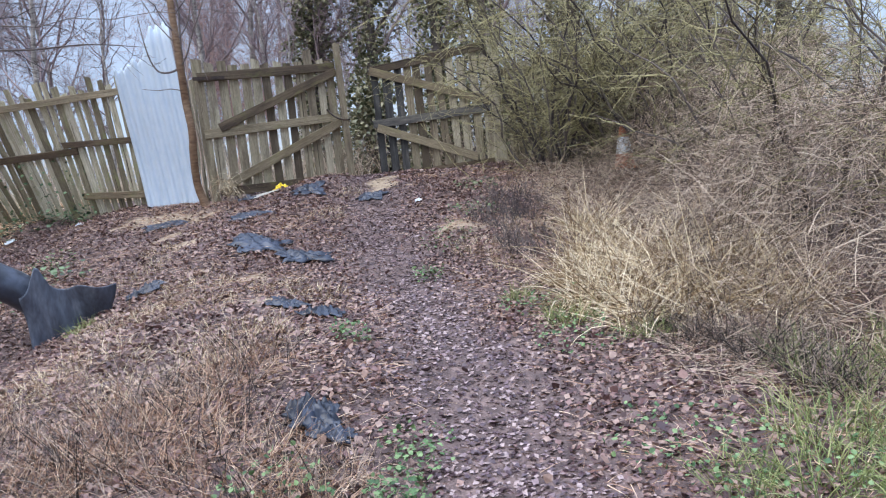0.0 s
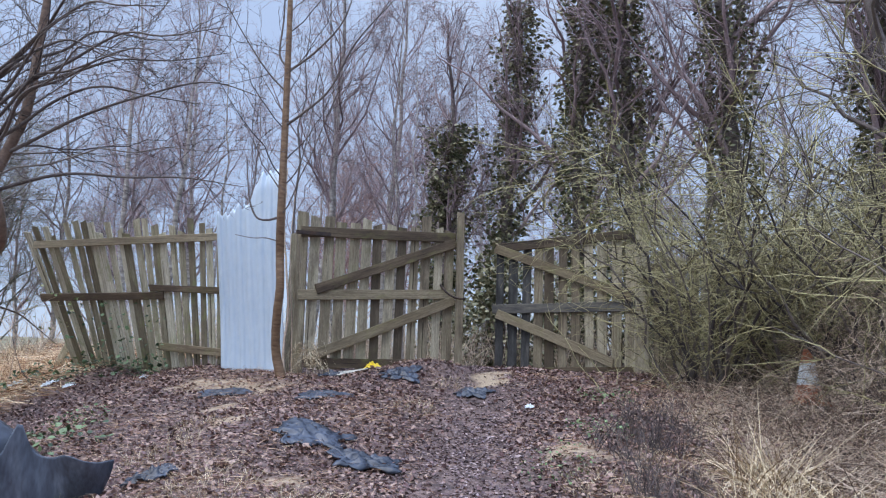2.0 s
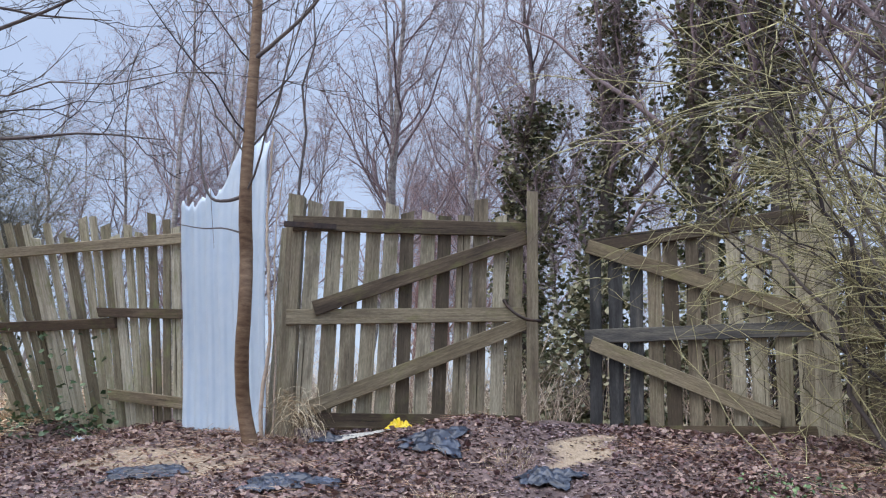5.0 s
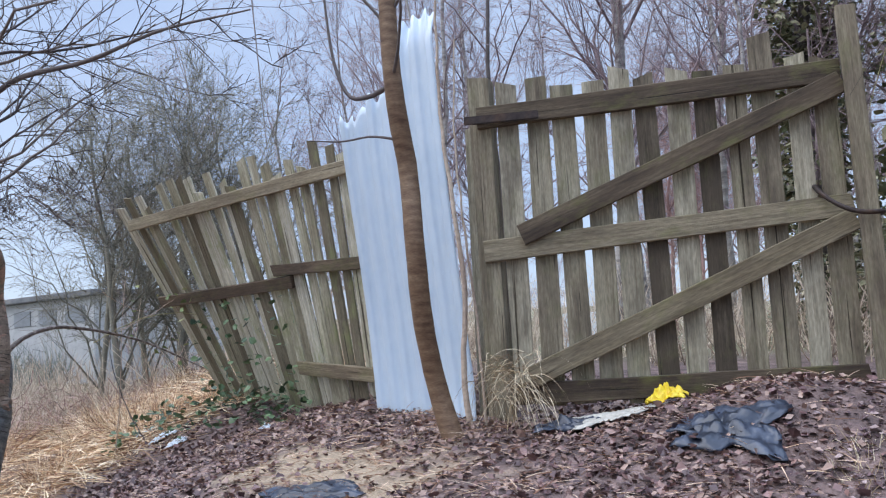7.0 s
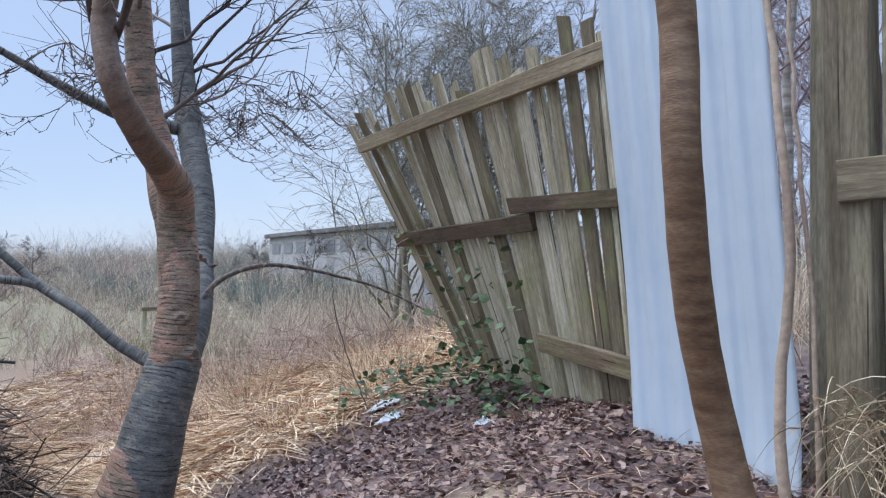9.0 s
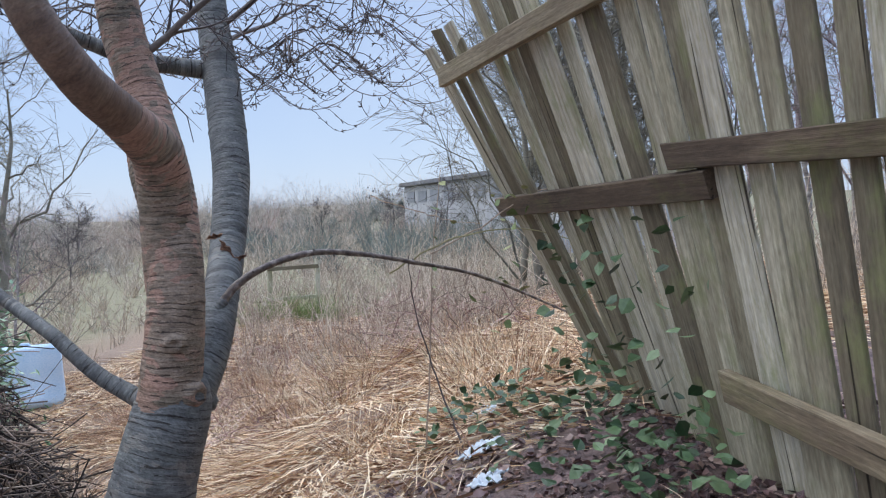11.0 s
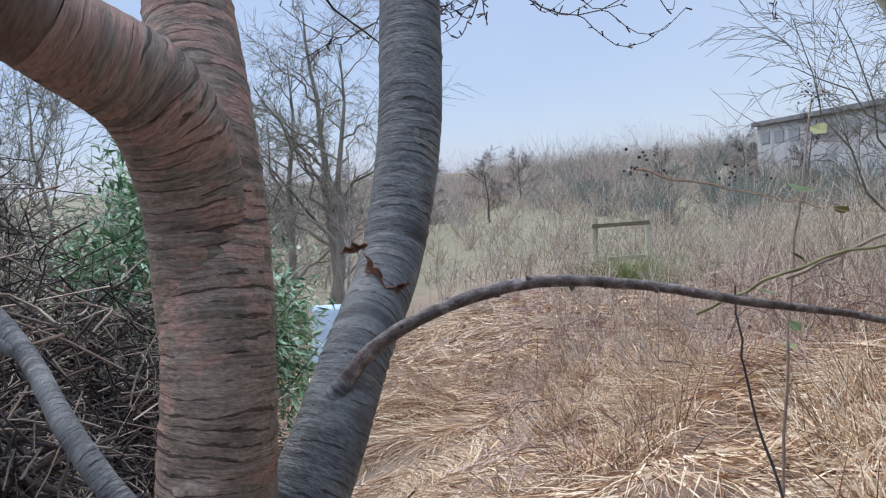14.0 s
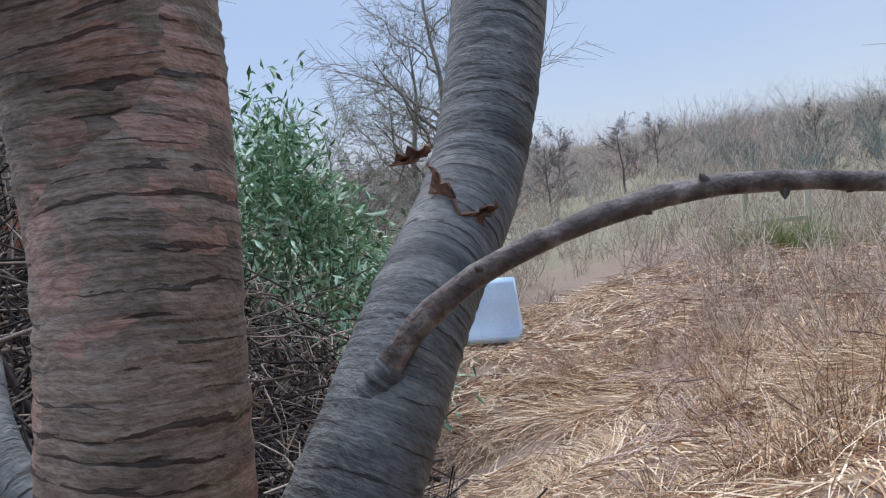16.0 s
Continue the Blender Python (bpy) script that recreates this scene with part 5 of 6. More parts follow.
def bank_west(x, y):
    return (1 + 0.45 * sstep(8.1, 7.3, y)) * 3.3 * sstep(9.5, 8.3, y + 0.12 * np.sin(5 * x)) * sstep(-7.2, -8.0, x) * (1 - 0.5 * sstep(-9.3, -11.0, x)) * (0.75 + 0.25 * np.sin(2.3 * x) * np.sin(1.7 * y))


def bank_east(x, y):
    return (0.35 + 1.3 * sstep(1.3, 3.2, x) + 0.3 * np.sin(1.9 * y) * np.sin(2.3 * x)) * sstep(1.5, 2.5, x + 0.3 * np.sin(1.3 * y) - 0.5 * sstep(8, 11, y)) * sstep(3.9, 5.4, y + 0.25 * x)


thing("bramble_bank", strands("bramble_bank", [tangle(rc, 13000, (-11.2, -7.3), (6.4, 9.4), bank_west, 0.55, 0.006, 6), canes(rc, 420, (-10.2, -7.9), (5.2, 8.6), 3.0, 0.7, 0.005)], M_BRAMBLE_DARK), "high tangled bank of dead bramble beside the field", "brambles", kind="stuff")
thing("bramble_hedge", strands("bramble_hedge", [tangle(rc, 15000, (1.2, 4.6), (3.8, 12.1), bank_east, 0.45, 0.0024, 7)], M_BRAMBLE), "matted bank of dead bramble and stems beside the path", "brambles", kind="stuff")


def low_bank(x, y):
    return 0.15 + 0.75 * np.clip(np.sin(0.8 * x + 1.1 * y) * np.sin(0.9 * y - 0.4 * x + 0.6), 0, 1) * sstep(10.2, 11.6, y)


thing("field_brambles", strands("field_brambles", [tangle(rc, 2400, (-24, -10.5), (10.4, 17.5), low_bank, 0.6, 0.0045, 6)], M_PINK), "reddish dead bramble stems heaped in the field", "brambles", kind="stuff")
thing("field_stems", strands("field_stems", [tangle(rc, 1200, (-24, -9.5), (10.2, 17.0), low_bank, 0.5, 0.0045, 6)], M_BRAMBLE), "pale and dark dead stems in the field brambles", "brambles", kind="stuff")
# added filler: thick dark stems that deepen the shade within the bank
thing("bank_core", strands("bank_core", [tangle(rc, 9000, (-11.5, -7.9), (6.2, 8.9), lambda x, y: 0.72 * bank_west(x, y), 0.45, 0.013, 5)], M_TWIG), "dense dark inner stems added to deepen the shade inside the bramble bank", "brambles", kind="stuff")


def box(bm, x0, x1, y0, y1, z0, z1):
    m = Matrix.Translation(((x0 + x1) / 2, (y0 + y1) / 2, (z0 + z1) / 2)) @ Matrix.Diagonal((x1 - x0, y1 - y0, z1 - z0, 1))
    return bmesh.ops.create_cube(bm, size=1, matrix=m)


def box_mesh(name, dims, material, bevel=0.01):
    bm = bmesh.new()
    box(bm, *dims)
    bmesh.ops.bevel(bm, geom=bm.edges[:], offset=bevel, segments=2, affect="EDGES")
    return bm_mesh(name, bm, material)


def shed():
    root = empty("garden_shed", (-12.5, 5.8, 0), "weathered pale shed with a dark felt roof and orange board", "shed")
    x0, x1, y0, y1, g, ledge = -12.5, -11.6, 3.5, 5.62, float(land(-12.5, 5.6)) - 0.1, 1.66
    part("wall", box_mesh("wall", (x0, x1, y1 - 0.06, y1, ledge, 2.9), M_PALE), root, "faded pale boarded wall")
    part("wall", box_mesh("wall", (x1 - 0.06, x1, y0, y1 - 0.065, ledge, 2.9), M_PALE), root)
    part("wall", box_mesh("wall", (x0, x0 + 0.06, y0, y1 - 0.065, g, 2.9), M_PALE), root)
    part("wall", box_mesh("wall", (x0, x1, y0 - 0.06, y0 - 0.004, g, 2.9), M_PALE), root)
    # solid dark block put where there is only shade under the shed
    part("lower_wall", box_mesh("lower_wall", (x0 + 0.07, x1 - 0.25, y0 + 0.1, y1 - 0.25, g, ledge), M_CHAR_SHADE), root, "solid dark block standing for the shade under the shed")
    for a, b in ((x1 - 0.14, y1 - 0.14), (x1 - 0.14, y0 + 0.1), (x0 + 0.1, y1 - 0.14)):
        part("post", box_mesh("post", (a, a + 0.1, b, b + 0.1, g, ledge - 0.002), M_CHAR_SHADE), root)
    part("band", box_mesh("band", (x0, x1 + 0.03, y1 + 0.004, y1 + 0.03, ledge + 0.1, ledge + 0.56), M_ORANGE), root, "faded orange board")
    part("band", box_mesh("band", (x1 + 0.004, x1 + 0.03, y0, y1, ledge + 0.1, ledge + 0.56), M_ORANGE), root, "faded orange board")
    part("sill", box_mesh("sill", (x0, x1 + 0.1, y1 + 0.032, y1 + 0.1, ledge - 0.02, ledge + 0.08), M_RAIL), root, "timber ledge")
    part("sill", box_mesh("sill", (x1 + 0.032, x1 + 0.1, y0, y1 + 0.03, ledge - 0.02, ledge + 0.08), M_RAIL), root, "timber ledge")
    mid = (x0 + x1) / 2
    for xa, xb, za, zb in ((x1 + 0.2, mid, 2.86, 3.42), (mid, x0 - 0.2, 3.42, 2.86)):
        bm = bmesh.new()
        v = [bm.verts.new(c) for c in ((xa, y0 - 0.2, za), (xa, y1 + 0.08, za), (xb, y1 + 0.08, zb), (xb, y0 - 0.2, zb), (xa, y0 - 0.2, za + 0.06), (xa, y1 + 0.08, za + 0.06), (xb, y1 + 0.08, zb + 0.06), (xb, y0 - 0.2, zb + 0.06))]
        for f in ((3, 2, 1, 0), (4, 5, 6, 7), (0, 1, 5, 4), (1, 2, 6, 5), (2, 3, 7, 6), (3, 0, 4, 7)):
            bm.faces.new([v[i] for i in f])
        bmesh.ops.recalc_face_normals(bm, faces=bm.faces[:])
        part("roof", bm_mesh("roof", bm, M_SLATE), root)
    for i in range(10):
        yy = y0 + 0.02 + i * 0.228
        part("cladding_board", box_mesh("cladding_board", (x1 + 0.004, x1 + 0.022, yy, yy + 0.2, ledge + 0.58, 2.84), M_PALE, 0.004), root)


shed()


# long low building on the far hillside
def far_building():
    root = empty("industrial_building", (-57, 37, 3), "long low pale grey industrial building on the far hillside", "building")
    part("wall", box_mesh("wall", (-70, -42, 31.4, 44, -2.0, 4.6), M_RENDER, 0.05), root)
    part("roof", box_mesh("roof", (-70.3, -41.7, 31.0, 44.4, 4.604, 4.95), M_SLATE, 0.05), root)
    for i in range(9):
        x = -69 + i * 3.0
        part("window", box_mesh("window", (x, x + 2.0, 31.34, 31.39, 3.2, 4.1), M_RENDER_DULL, 0.01), root)


far_building()

# trees standing in the field
field_tree = bare_tree("spreading_tree", 120, SPREAD, 7.0, 0.15, M_ALDER, M_ALDER, "broad bare tree standing in the field", "tree", plant_at(-24, 6.7))
for x, y, turn, size in ((-24.5, 6.3, 110, 1.15), (-25.0, 5.2, 20, 1.0)):
    repeat(field_tree, x, y, turn, size)
bare_tree("snag_tree", 121, THIN, 4.5, 0.05, M_BIRCH, M_BIRCH_TWIG, "pale dead sapling beside the bare tree", "tree", plant_at(-22.6, 7.0), (0.04, 0.1))
ALDER = dict(wander=0.1, thin=0.0055, levels=[(20, 0.06, 0.95, 40, 0.52, 7, 4, 0.08), (11, 0.2, 1.0, 42, 0.42, 4, 3, 0.0), (11, 0.1, 1.0, 38, 0.5, 3, 3, -0.15)])
nw = bare_tree("spreading_tree", 122, ALDER, 5.6, 0.075, M_ALDER, M_ALDER, "many-stemmed bare alder beyond the fence end", "tree", plant_at(-13.8, 15.4), (0.03, -0.1), "bare alders beyond the fence")
for x, y, sz, tr in ((-13.2, 16.2, 1.0, 70), (-14.8, 15.6, 0.9, 140), (-14.2, 17.0, 1.1, 215), (-12.4, 17.2, 0.95, 300), (-16, 17.4, 1.1, 20)):
    repeat(nw, x, y, tr, sz)
for x, y, sz, tr in ((-13.5, 5.0, 0.9, 10), (-12.0, 4.4, 0.85, 100), (-10.2, 4.6, 0.8, 200), (-16.5, 3.8, 1.1, 300), (-18.5, 6.0, 0.8, 45)):
    repeat(nw, x, y, tr, sz)
lone = bare_tree("lone_tree", 123, SPREAD, 3.2, 0.06, M_TWIG, M_TWIG, "small lone bare tree on the skyline", "tree", plant_at(-60, 21.8), group="small trees on the skyline")
for x, y, sz in ((-48, 6, 1.2), (-52, 1, 1.4), (-46, -4, 1.5), (-58, 12, 1.1), (-50, 10, 1.2), (-44, 2.5, 1.0), (-62, 28, 1.2), (-56, 30, 1.4), (-50, 33, 1.5), (-66, 5, 1.5)):
    repeat(lone, x, y, x * 37 % 360, sz)
for i in range(9):
    x, y = -95 + i % 3 * 2.4, 33 + i * 2.2
    root = empty("conifer", plant_at(x, y), "dark distant conifer on the hill crest", "tree", "conifers on the hill crest")
    n = 420
    h_ = 1.5 + 0.9 * ((i * 7) % 5) / 5
    f = ru_.uniform(0.05, 1, n)
    a = ru_.uniform(0, 2 * np.pi, n)
    r_ = (1 - f) * 1.0 * ru_.uniform(0.4, 1, n)
    pts = np.stack([r_ * np.cos(a), r_ * np.sin(a), f * h_], 1)
    ob = part("foliage", flat_leaves("foliage", pts, 0.4, ru_, M_SCRUB_GREEN, 0.3, 0.6, np.stack([np.cos(a), np.sin(a), np.full(n, -0.3)], 1)), root)
    ob.matrix_parent_inverse = Matrix.Identity(4)
    ob = part("trunk", strands("trunk", [(np.array([[[0, 0, 0], [0, 0, h_ / 2], [0, 0, h_]]], float), np.array([[0.12, 0.08, 0.02]]), 6)], M_TWIG), root)
    ob.matrix_parent_inverse = Matrix.Identity(4)


# ---- pale plastic barrier in the field ----
def barrier():
    root = empty("plastic_barrier", (-20.6, 7.6, float(land(-20.6, 7.6))), "pale blue hollow plastic barrier block on the straw", "barrier")
    g = float(land(-20.6, 7.6)) - 0.03
    prof = [(0.30, 0.0), (0.30, 0.14), (0.24, 0.24), (0.19, 0.6), (0.16, 1.1), (0.12, 1.2)]
    prof = prof + [(-a, b) for a, b in reversed(prof)]
    bm = bmesh.new()
    ends = []
    for y in (6.74, 8.15):
        ends.append([bm.verts.new((-20.6 + a, y + (0.06 if y > 7.5 else -0.06) * (1 - b / 1.2), g + b)) for a, b in prof])
    for j in range(len(prof)):
        bm.faces.new((ends[0][j], ends[0][(j + 1) % len(prof)], ends[1][(j + 1) % len(prof)], ends[1][j]))
    bm.faces.new(list(reversed(ends[0])))
    bm.faces.new(ends[1])
    bmesh.ops.recalc_face_normals(bm, faces=bm.faces[:])
    bmesh.ops.bevel(bm, geom=bm.edges[:], offset=0.02, segments=2, affect="EDGES")
    part("shell", bm_mesh("shell", bm, M_TANK, True), root)
    part("cap", box_mesh("cap", (-20.68, -20.52, 7.4, 7.62, g + 1.19, g + 1.25), M_TANK, 0.02), root)


barrier()


# ---- traffic cone among the shrubs ----
def cone():
    x, y = 2.42, 10.5
    g = float(land(x, y)) - 0.01
    root = empty("traffic_cone", (x, y, g), "faded orange traffic cone with a white sleeve", "cone")
    part("base", box_mesh("base", (x - 0.19, x + 0.19, y - 0.19, y + 0.19, g, g + 0.035), M_ORANGE, 0.012), root)
    for name, z0, z1, r0, r1, m, lab in (("body", 0.03, 0.2, 0.145, 0.11, M_ORANGE, ""), ("sleeve", 0.2, 0.42, 0.112, 0.07, M_WHITE, "dirty white reflective sleeve"), ("tip", 0.42, 0.56, 0.068, 0.038, M_ORANGE, "")):
        part(name, strands(name, [(np.array([[[x, y, g + z0], [x, y, g + (z0 + z1) / 2], [x, y, g + z1]]]), np.array([[r0, (r0 + r1) / 2, r1]]), 20)], m), root, lab)


cone()


def willow_tangle():
    """Long crooked shoots that arch sideways across the gate, with short side twigs."""
    rng = np.random.default_rng(311)
    n, k = 620, 11
    base = np.stack([rng.normal(2.5, 0.75, n), rng.uniform(10.6, 12.0, n), rng.uniform(0.9, 3.1, n)], 1)
    a = rng.uniform(0, 2 * np.pi, n)
    d = unit(np.stack([np.cos(a), 0.35 * np.sin(a), rng.normal(0.25, 0.5, n)], 1))
    L = rng.uniform(0.5, 1.7, n)
    tt = np.linspace(0, 1, k)[None, :, None]
    P = base[:, None] + d[:, None] * L[:, None, None] * tt
    bow = rng.normal(0, 0.3, (n, 3)) - np.array([0, 0, 0.15])
    P = P + (bow * L[:, None])[:, None] * tt * tt
    P[:, 1:] += np.cumsum(rng.normal(0, 0.018, (n, k - 1, 3)), axis=1)
    P[:, :, 1] = np.minimum(P[:, :, 1], 12.1)
    P[:, :, 2] = np.maximum(P[:, :, 2], 0.75)
    R = 0.0045 * rng.uniform(0.5, 1.5, n)[:, None] * np.linspace(1, 0.4, k)[None]
    m = rng.integers(2, k - 1, (n, 3)).ravel()
    own = np.repeat(np.arange(n), 3)
    d2 = unit(d[own] + rng.normal(0, 0.7, (n * 3, 3)))
    t2 = np.linspace(0, 1, 5)[None, :, None]
    Q = P[own, m][:, None] + d2[:, None] * (L[own] * rng.uniform(0.12, 0.4, n * 3))[:, None, None] * t2
    Q[:, 1:] += np.cumsum(rng.normal(0, 0.014, (n * 3, 4, 3)), axis=1)
    Q[:, :, 1] = np.minimum(Q[:, :, 1], 12.15)
    S = np.full((n * 3, 5), 0.0026) * np.linspace(1, 0.5, 5)[None]
    thing("willow_tangle", strands("willow_tangle", [(P, R, 3), (Q, S, 3)], M_WILLOW), "crooked yellow-green willow shoots tangled across the gate", "shrub", kind="stuff")


willow_tangle()

# ---- black plastic: pipe, torn flap and scraps ----
def crumple(name, cx, cy, lx, ly, turn, height, seed, material, label, category="plastic scrap", up=0.012):
    """A torn crumpled sheet lying on the ground."""
    rng = np.random.default_rng(seed)
    n = 26
    gu, gw = np.meshgrid(np.linspace(-1, 1, n), np.linspace(-1, 1, n))
    edge = 1 + 0.16 * np.sin(5 * np.arctan2(gw, gu) + seed) + 0.1 * np.sin(9 * np.arctan2(gw, gu) + 2 * seed)
    a, b = gu * lx * edge / 2, gw * ly * edge / 2
    c, s_ = math.cos(radians(turn)), math.sin(radians(turn))
    x, y = cx + a * c - b * s_, cy + a * s_ + b * c
    k = rng.uniform(2, 5, 6)
    ph = rng.uniform(0, 6, 6)
    fold = np.abs(np.sin(k[0] * gu + 1.5 * gw + ph[0])) * 0.6 + np.abs(np.sin(k[1] * gw - k[2] * gu + ph[1])) * 0.4
    fold = 0.6 * fold + 0.5 * np.abs(np.sin(2.3 * k[3] * gu * (1 + 0.3 * gw) + k[4] * gw + ph[2])) * np.abs(np.sin(1.7 * k[5] * gw + ph[3]))
    rim = np.clip(1.15 - np.maximum(np.abs(gu), np.abs(gw)), 0, 1)
    z = land(x, y) + up + height * fold * (0.25 + rim) + rng.normal(0, 0.004, x.shape)
    V = np.stack([x, y, z], -1).reshape(-1, 3)
    i = np.arange(n * n).reshape(n, n)
    F = np.stack([i[:-1, :-1], i[:-1, 1:], i[1:, 1:], i[1:, :-1]], -1).reshape(-1, 4)
    ob = thing(name, raw_mesh(name, V, F, material), label, category)
    md = ob.modifiers.new("thickness", "SOLIDIFY")
    md.thickness = 0.003
    return ob


SCRAP = "crumpled torn black plastic sheet lying on the leaves"
for i, (cx, cy, lx, ly, turn, hh) in enumerate(((-2.0, 8.2, 0.55, 0.42, 10, 0.06), (-1.52, 8.05, 0.5, 0.3, 20, 0.09), (-1.35, 6.25, 0.36, 0.24, -30, 0.05), (-1.0, 5.75, 0.42, 0.2, -50, 0.06), (-2.94, 7.4, 0.32, 0.2, 20, 0.07), (-2.5, 9.7, 0.34, 0.18, 10, 0.04), (-1.0, 10.45, 0.36, 0.24, -20, 0.05), (-1.88, 10.8, 0.42, 0.34, 10, 0.05), (-2.4, 9.85, 0.5, 0.2, 12, 0.03), (-2.75, 11.0, 0.3, 0.16, 15, 0.05), (-3.6, 10.0, 0.5, 0.22, 20, 0.03))):
    crumple("plastic_sheet", cx, cy, lx, ly, turn, hh, 130 + i, M_BLACK, SCRAP)
crumple("plastic_bag", -0.74, 3.62, 0.24, 0.2, 20, 0.11, 150, M_BLACK, "crumpled black plastic bag in the dead stems", "bag")
crumple("plastic_bag", -0.64, 3.5, 0.2, 0.12, -10, 0.06, 151, M_BLACK, "torn end of a black plastic bag", "bag")
crumple("yellow_bag", -2.4, 11.52, 0.19, 0.13, 20, 0.09, 152, M_YELLOW, "crumpled bright yellow plastic bag at the gate's foot", "bag", 0.03)
crumple("pale_board", -2.5, 11.1, 0.4, 0.24, 25, 0.015, 153, M_PALE, "broken piece of pale board lying on leaves", "board", 0.03)
for i, (cx, cy, lx, ly, turn) in enumerate(((-7.45, 11.7, 0.2, 0.1, 10), (-6.3, 11.2, 0.14, 0.1, 50), (-6.7, 11.35, 0.2, 0.14, 80), (-5.3, 11.25, 0.1, 0.05, 20), (-11.4, 13.0, 0.5, 0.3, 10), (-0.35, 9.9, 0.08, 0.05, 0))):
    crumple("litter_scrap", cx, cy, lx, ly, turn, 0.04, 160 + i, M_WHITE, "small scrap of dirty white plastic litter", "litter")

pipe = empty("drain_pipe", (-4.2, 7.0, 0.5), "bent black plastic drain pipe poking out of the hollow", "pipe")
PIPE = [(-5.4, 6.6, 1.35, 0.17), (-4.6, 6.95, 1.12, 0.17), (-4.15, 7.15, 0.86, 0.165), (-3.92, 7.25, 0.66, 0.16), (-3.8, 7.3, 0.52, 0.16)]
part("tube", stem("tube", PIPE, M_BLACK, 20, 20, 0.01), pipe)


def flap():
    n = 28
    gu, gw = np.meshgrid(np.linspace(0, 1, n), np.linspace(0, 1, n))
    top = 0.56 + 0.2 * np.exp(-((gu - 0.2) / 0.07) ** 2) - 0.3 * gu ** 1.5
    x = -3.92 + 0.66 * gu + 0.1 * gw * gu
    y = 7.05 + 0.3 * gu + 0.05 * np.sin(6 * gu) * gw - 0.10 * gw
    z = land(x, y) - 0.03 + gw * top + 0.02 * np.sin(14 * gu + 5 * gw)
    y = y + 0.03 * np.sin(11 * gu + 3 * gw)
    V = np.stack([x, y, z], -1).reshape(-1, 3)
    i = np.arange(n * n).reshape(n, n)
    F = np.stack([i[:-1, :-1], i[:-1, 1:], i[1:, 1:], i[1:, :-1]], -1).reshape(-1, 4)
    ob = part("torn_flap", raw_mesh("torn_flap", V, F, M_FLAP), pipe, "torn flat end of the black pipe")
    md = ob.modifiers.new("thickness", "SOLIDIFY")
    md.thickness = 0.006


flap()

# ---- gate fittings ----
hinge = part("hinge_strap", box_mesh("hinge_strap", (-0.02, 0.42, -0.008, 0.008, -0.025, 0.025), M_RUST, 0.004), left_gate, "rusty iron strap hinge")
hinge.matrix_parent_inverse = Matrix.Identity(4)
hinge.matrix_basis = Matrix.Translation(Vector((-3.34, 11.15, 3.08)) - Vector(left_gate.location)) @ Euler((0, 0, radians(25.5))).to_matrix().to_4x4()
CH = np.array([(-1.5 + 0.16 * math.sin(a), 12.05 + 0.1 * math.cos(a), 2.42 - 0.09 * math.sin(a) - 0.03 * math.cos(2 * a)) for a in np.linspace(0, 6.2, 30)])
thing("gate_chain", strands("gate_chain", [(CH[None], np.full((1, 30), 0.014), 6)], M_RUST), "rusty chain looped round the post and gate", "chain")
# old timber lying at the fence's free end
log_rng = random.Random(5)
timber = empty("old_timber", (-8.1, 12.6, 0.9), "rotting grey timber baulk lying at the fence end", "timber")
plank("baulk", (-8.0, 12.75, 1.16), (-6.9, 12.3, 1.24), (0.3, -0.6, 0.7), 0.34, 0.12, M_WOOD, timber, log_rng)
# pale rubbish seen through the gate
thing("polystyrene_slab", box_mesh("polystyrene_slab", (-5.4, -4.7, 16.2, 16.25, 1.4, 1.95), M_WHITE), "pale polystyrene slab lying beyond the gate", "slab")
# far field posts with a rail
old_gate = empty("field_gate", (-24, 13.4, 0), "grey old wooden gate standing in the scrub", "gate")
gz = float(land(-24, 13.4))
for y in (12.8, 14.05):
    plank("post", (-24, y, gz - 0.1), (-24.02, y + 0.04, gz + 1.5), (1, 0, 0), 0.12, 0.12, M_WOOD, old_gate, log_rng)
for z in (0.5, 1.3):
    plank("rail", (-23.92, 12.75, gz + z), (-23.92, 14.1, gz + z + 0.03), (1, 0, 0), 0.1, 0.04, M_WOOD, old_gate, log_rng)

# ---- greenery on the ground ----
def patch_leaves(name, spots, n, size, material, seed, label, category="weeds", lift=0.12):
    rng = np.random.default_rng(seed)
    P = []
    for cx, cy, r in spots:
        a, q = rng.uniform(0, 2 * np.pi, n), r * np.sqrt(rng.uniform(0, 1, n))
        P.append(on_land(cx + q * np.cos(a), cy + q * np.sin(a), rng.uniform(0.01, lift, n)))
    P = np.concatenate(P)
    d = np.concatenate([rng.normal(0, 1, (len(P), 2)), rng.uniform(-0.1, 0.8, (len(P), 1))], 1)
    return thing(name, flat_leaves(name, P, size, rng, material, 0.5, 0.9, d, oval=True), label, category, kind="stuff")


patch_leaves("ground_weeds", [(-0.25, 3.4, 0.18), (-0.3, 3.0, 0.14), (-0.8, 3.0, 0.25), (0.9, 3.3, 0.35), (1.3, 2.9, 0.4), (0.6, 5.9, 0.3), (-0.03, 8.2, 0.3), (-0.25, 7.2, 0.15), (-0.7, 4.95, 0.12), (0.75, 4.9, 0.3), (0.3, 9.2, 0.3), (0.4, 10.2, 0.3), (-5.4, 8.4, 0.4), (-4.6, 8.9, 0.3)], 150, 0.025, M_GREEN, 170, "small bright green weeds among the leaves")
patch_leaves("bramble_leaves", [(-6.3, 11.55, 0.45), (-5.8, 11.6, 0.35), (-6.8, 11.8, 0.4), (-7.3, 11.5, 0.3), (-5.4, 11.45, 0.25), (-4.3, 8.3, 0.4), (-4.7, 8.0, 0.4)], 70, 0.058, M_BRAMBLE_LEAF, 171, "dark green bramble leaves along the fence foot", "brambles", 0.24)
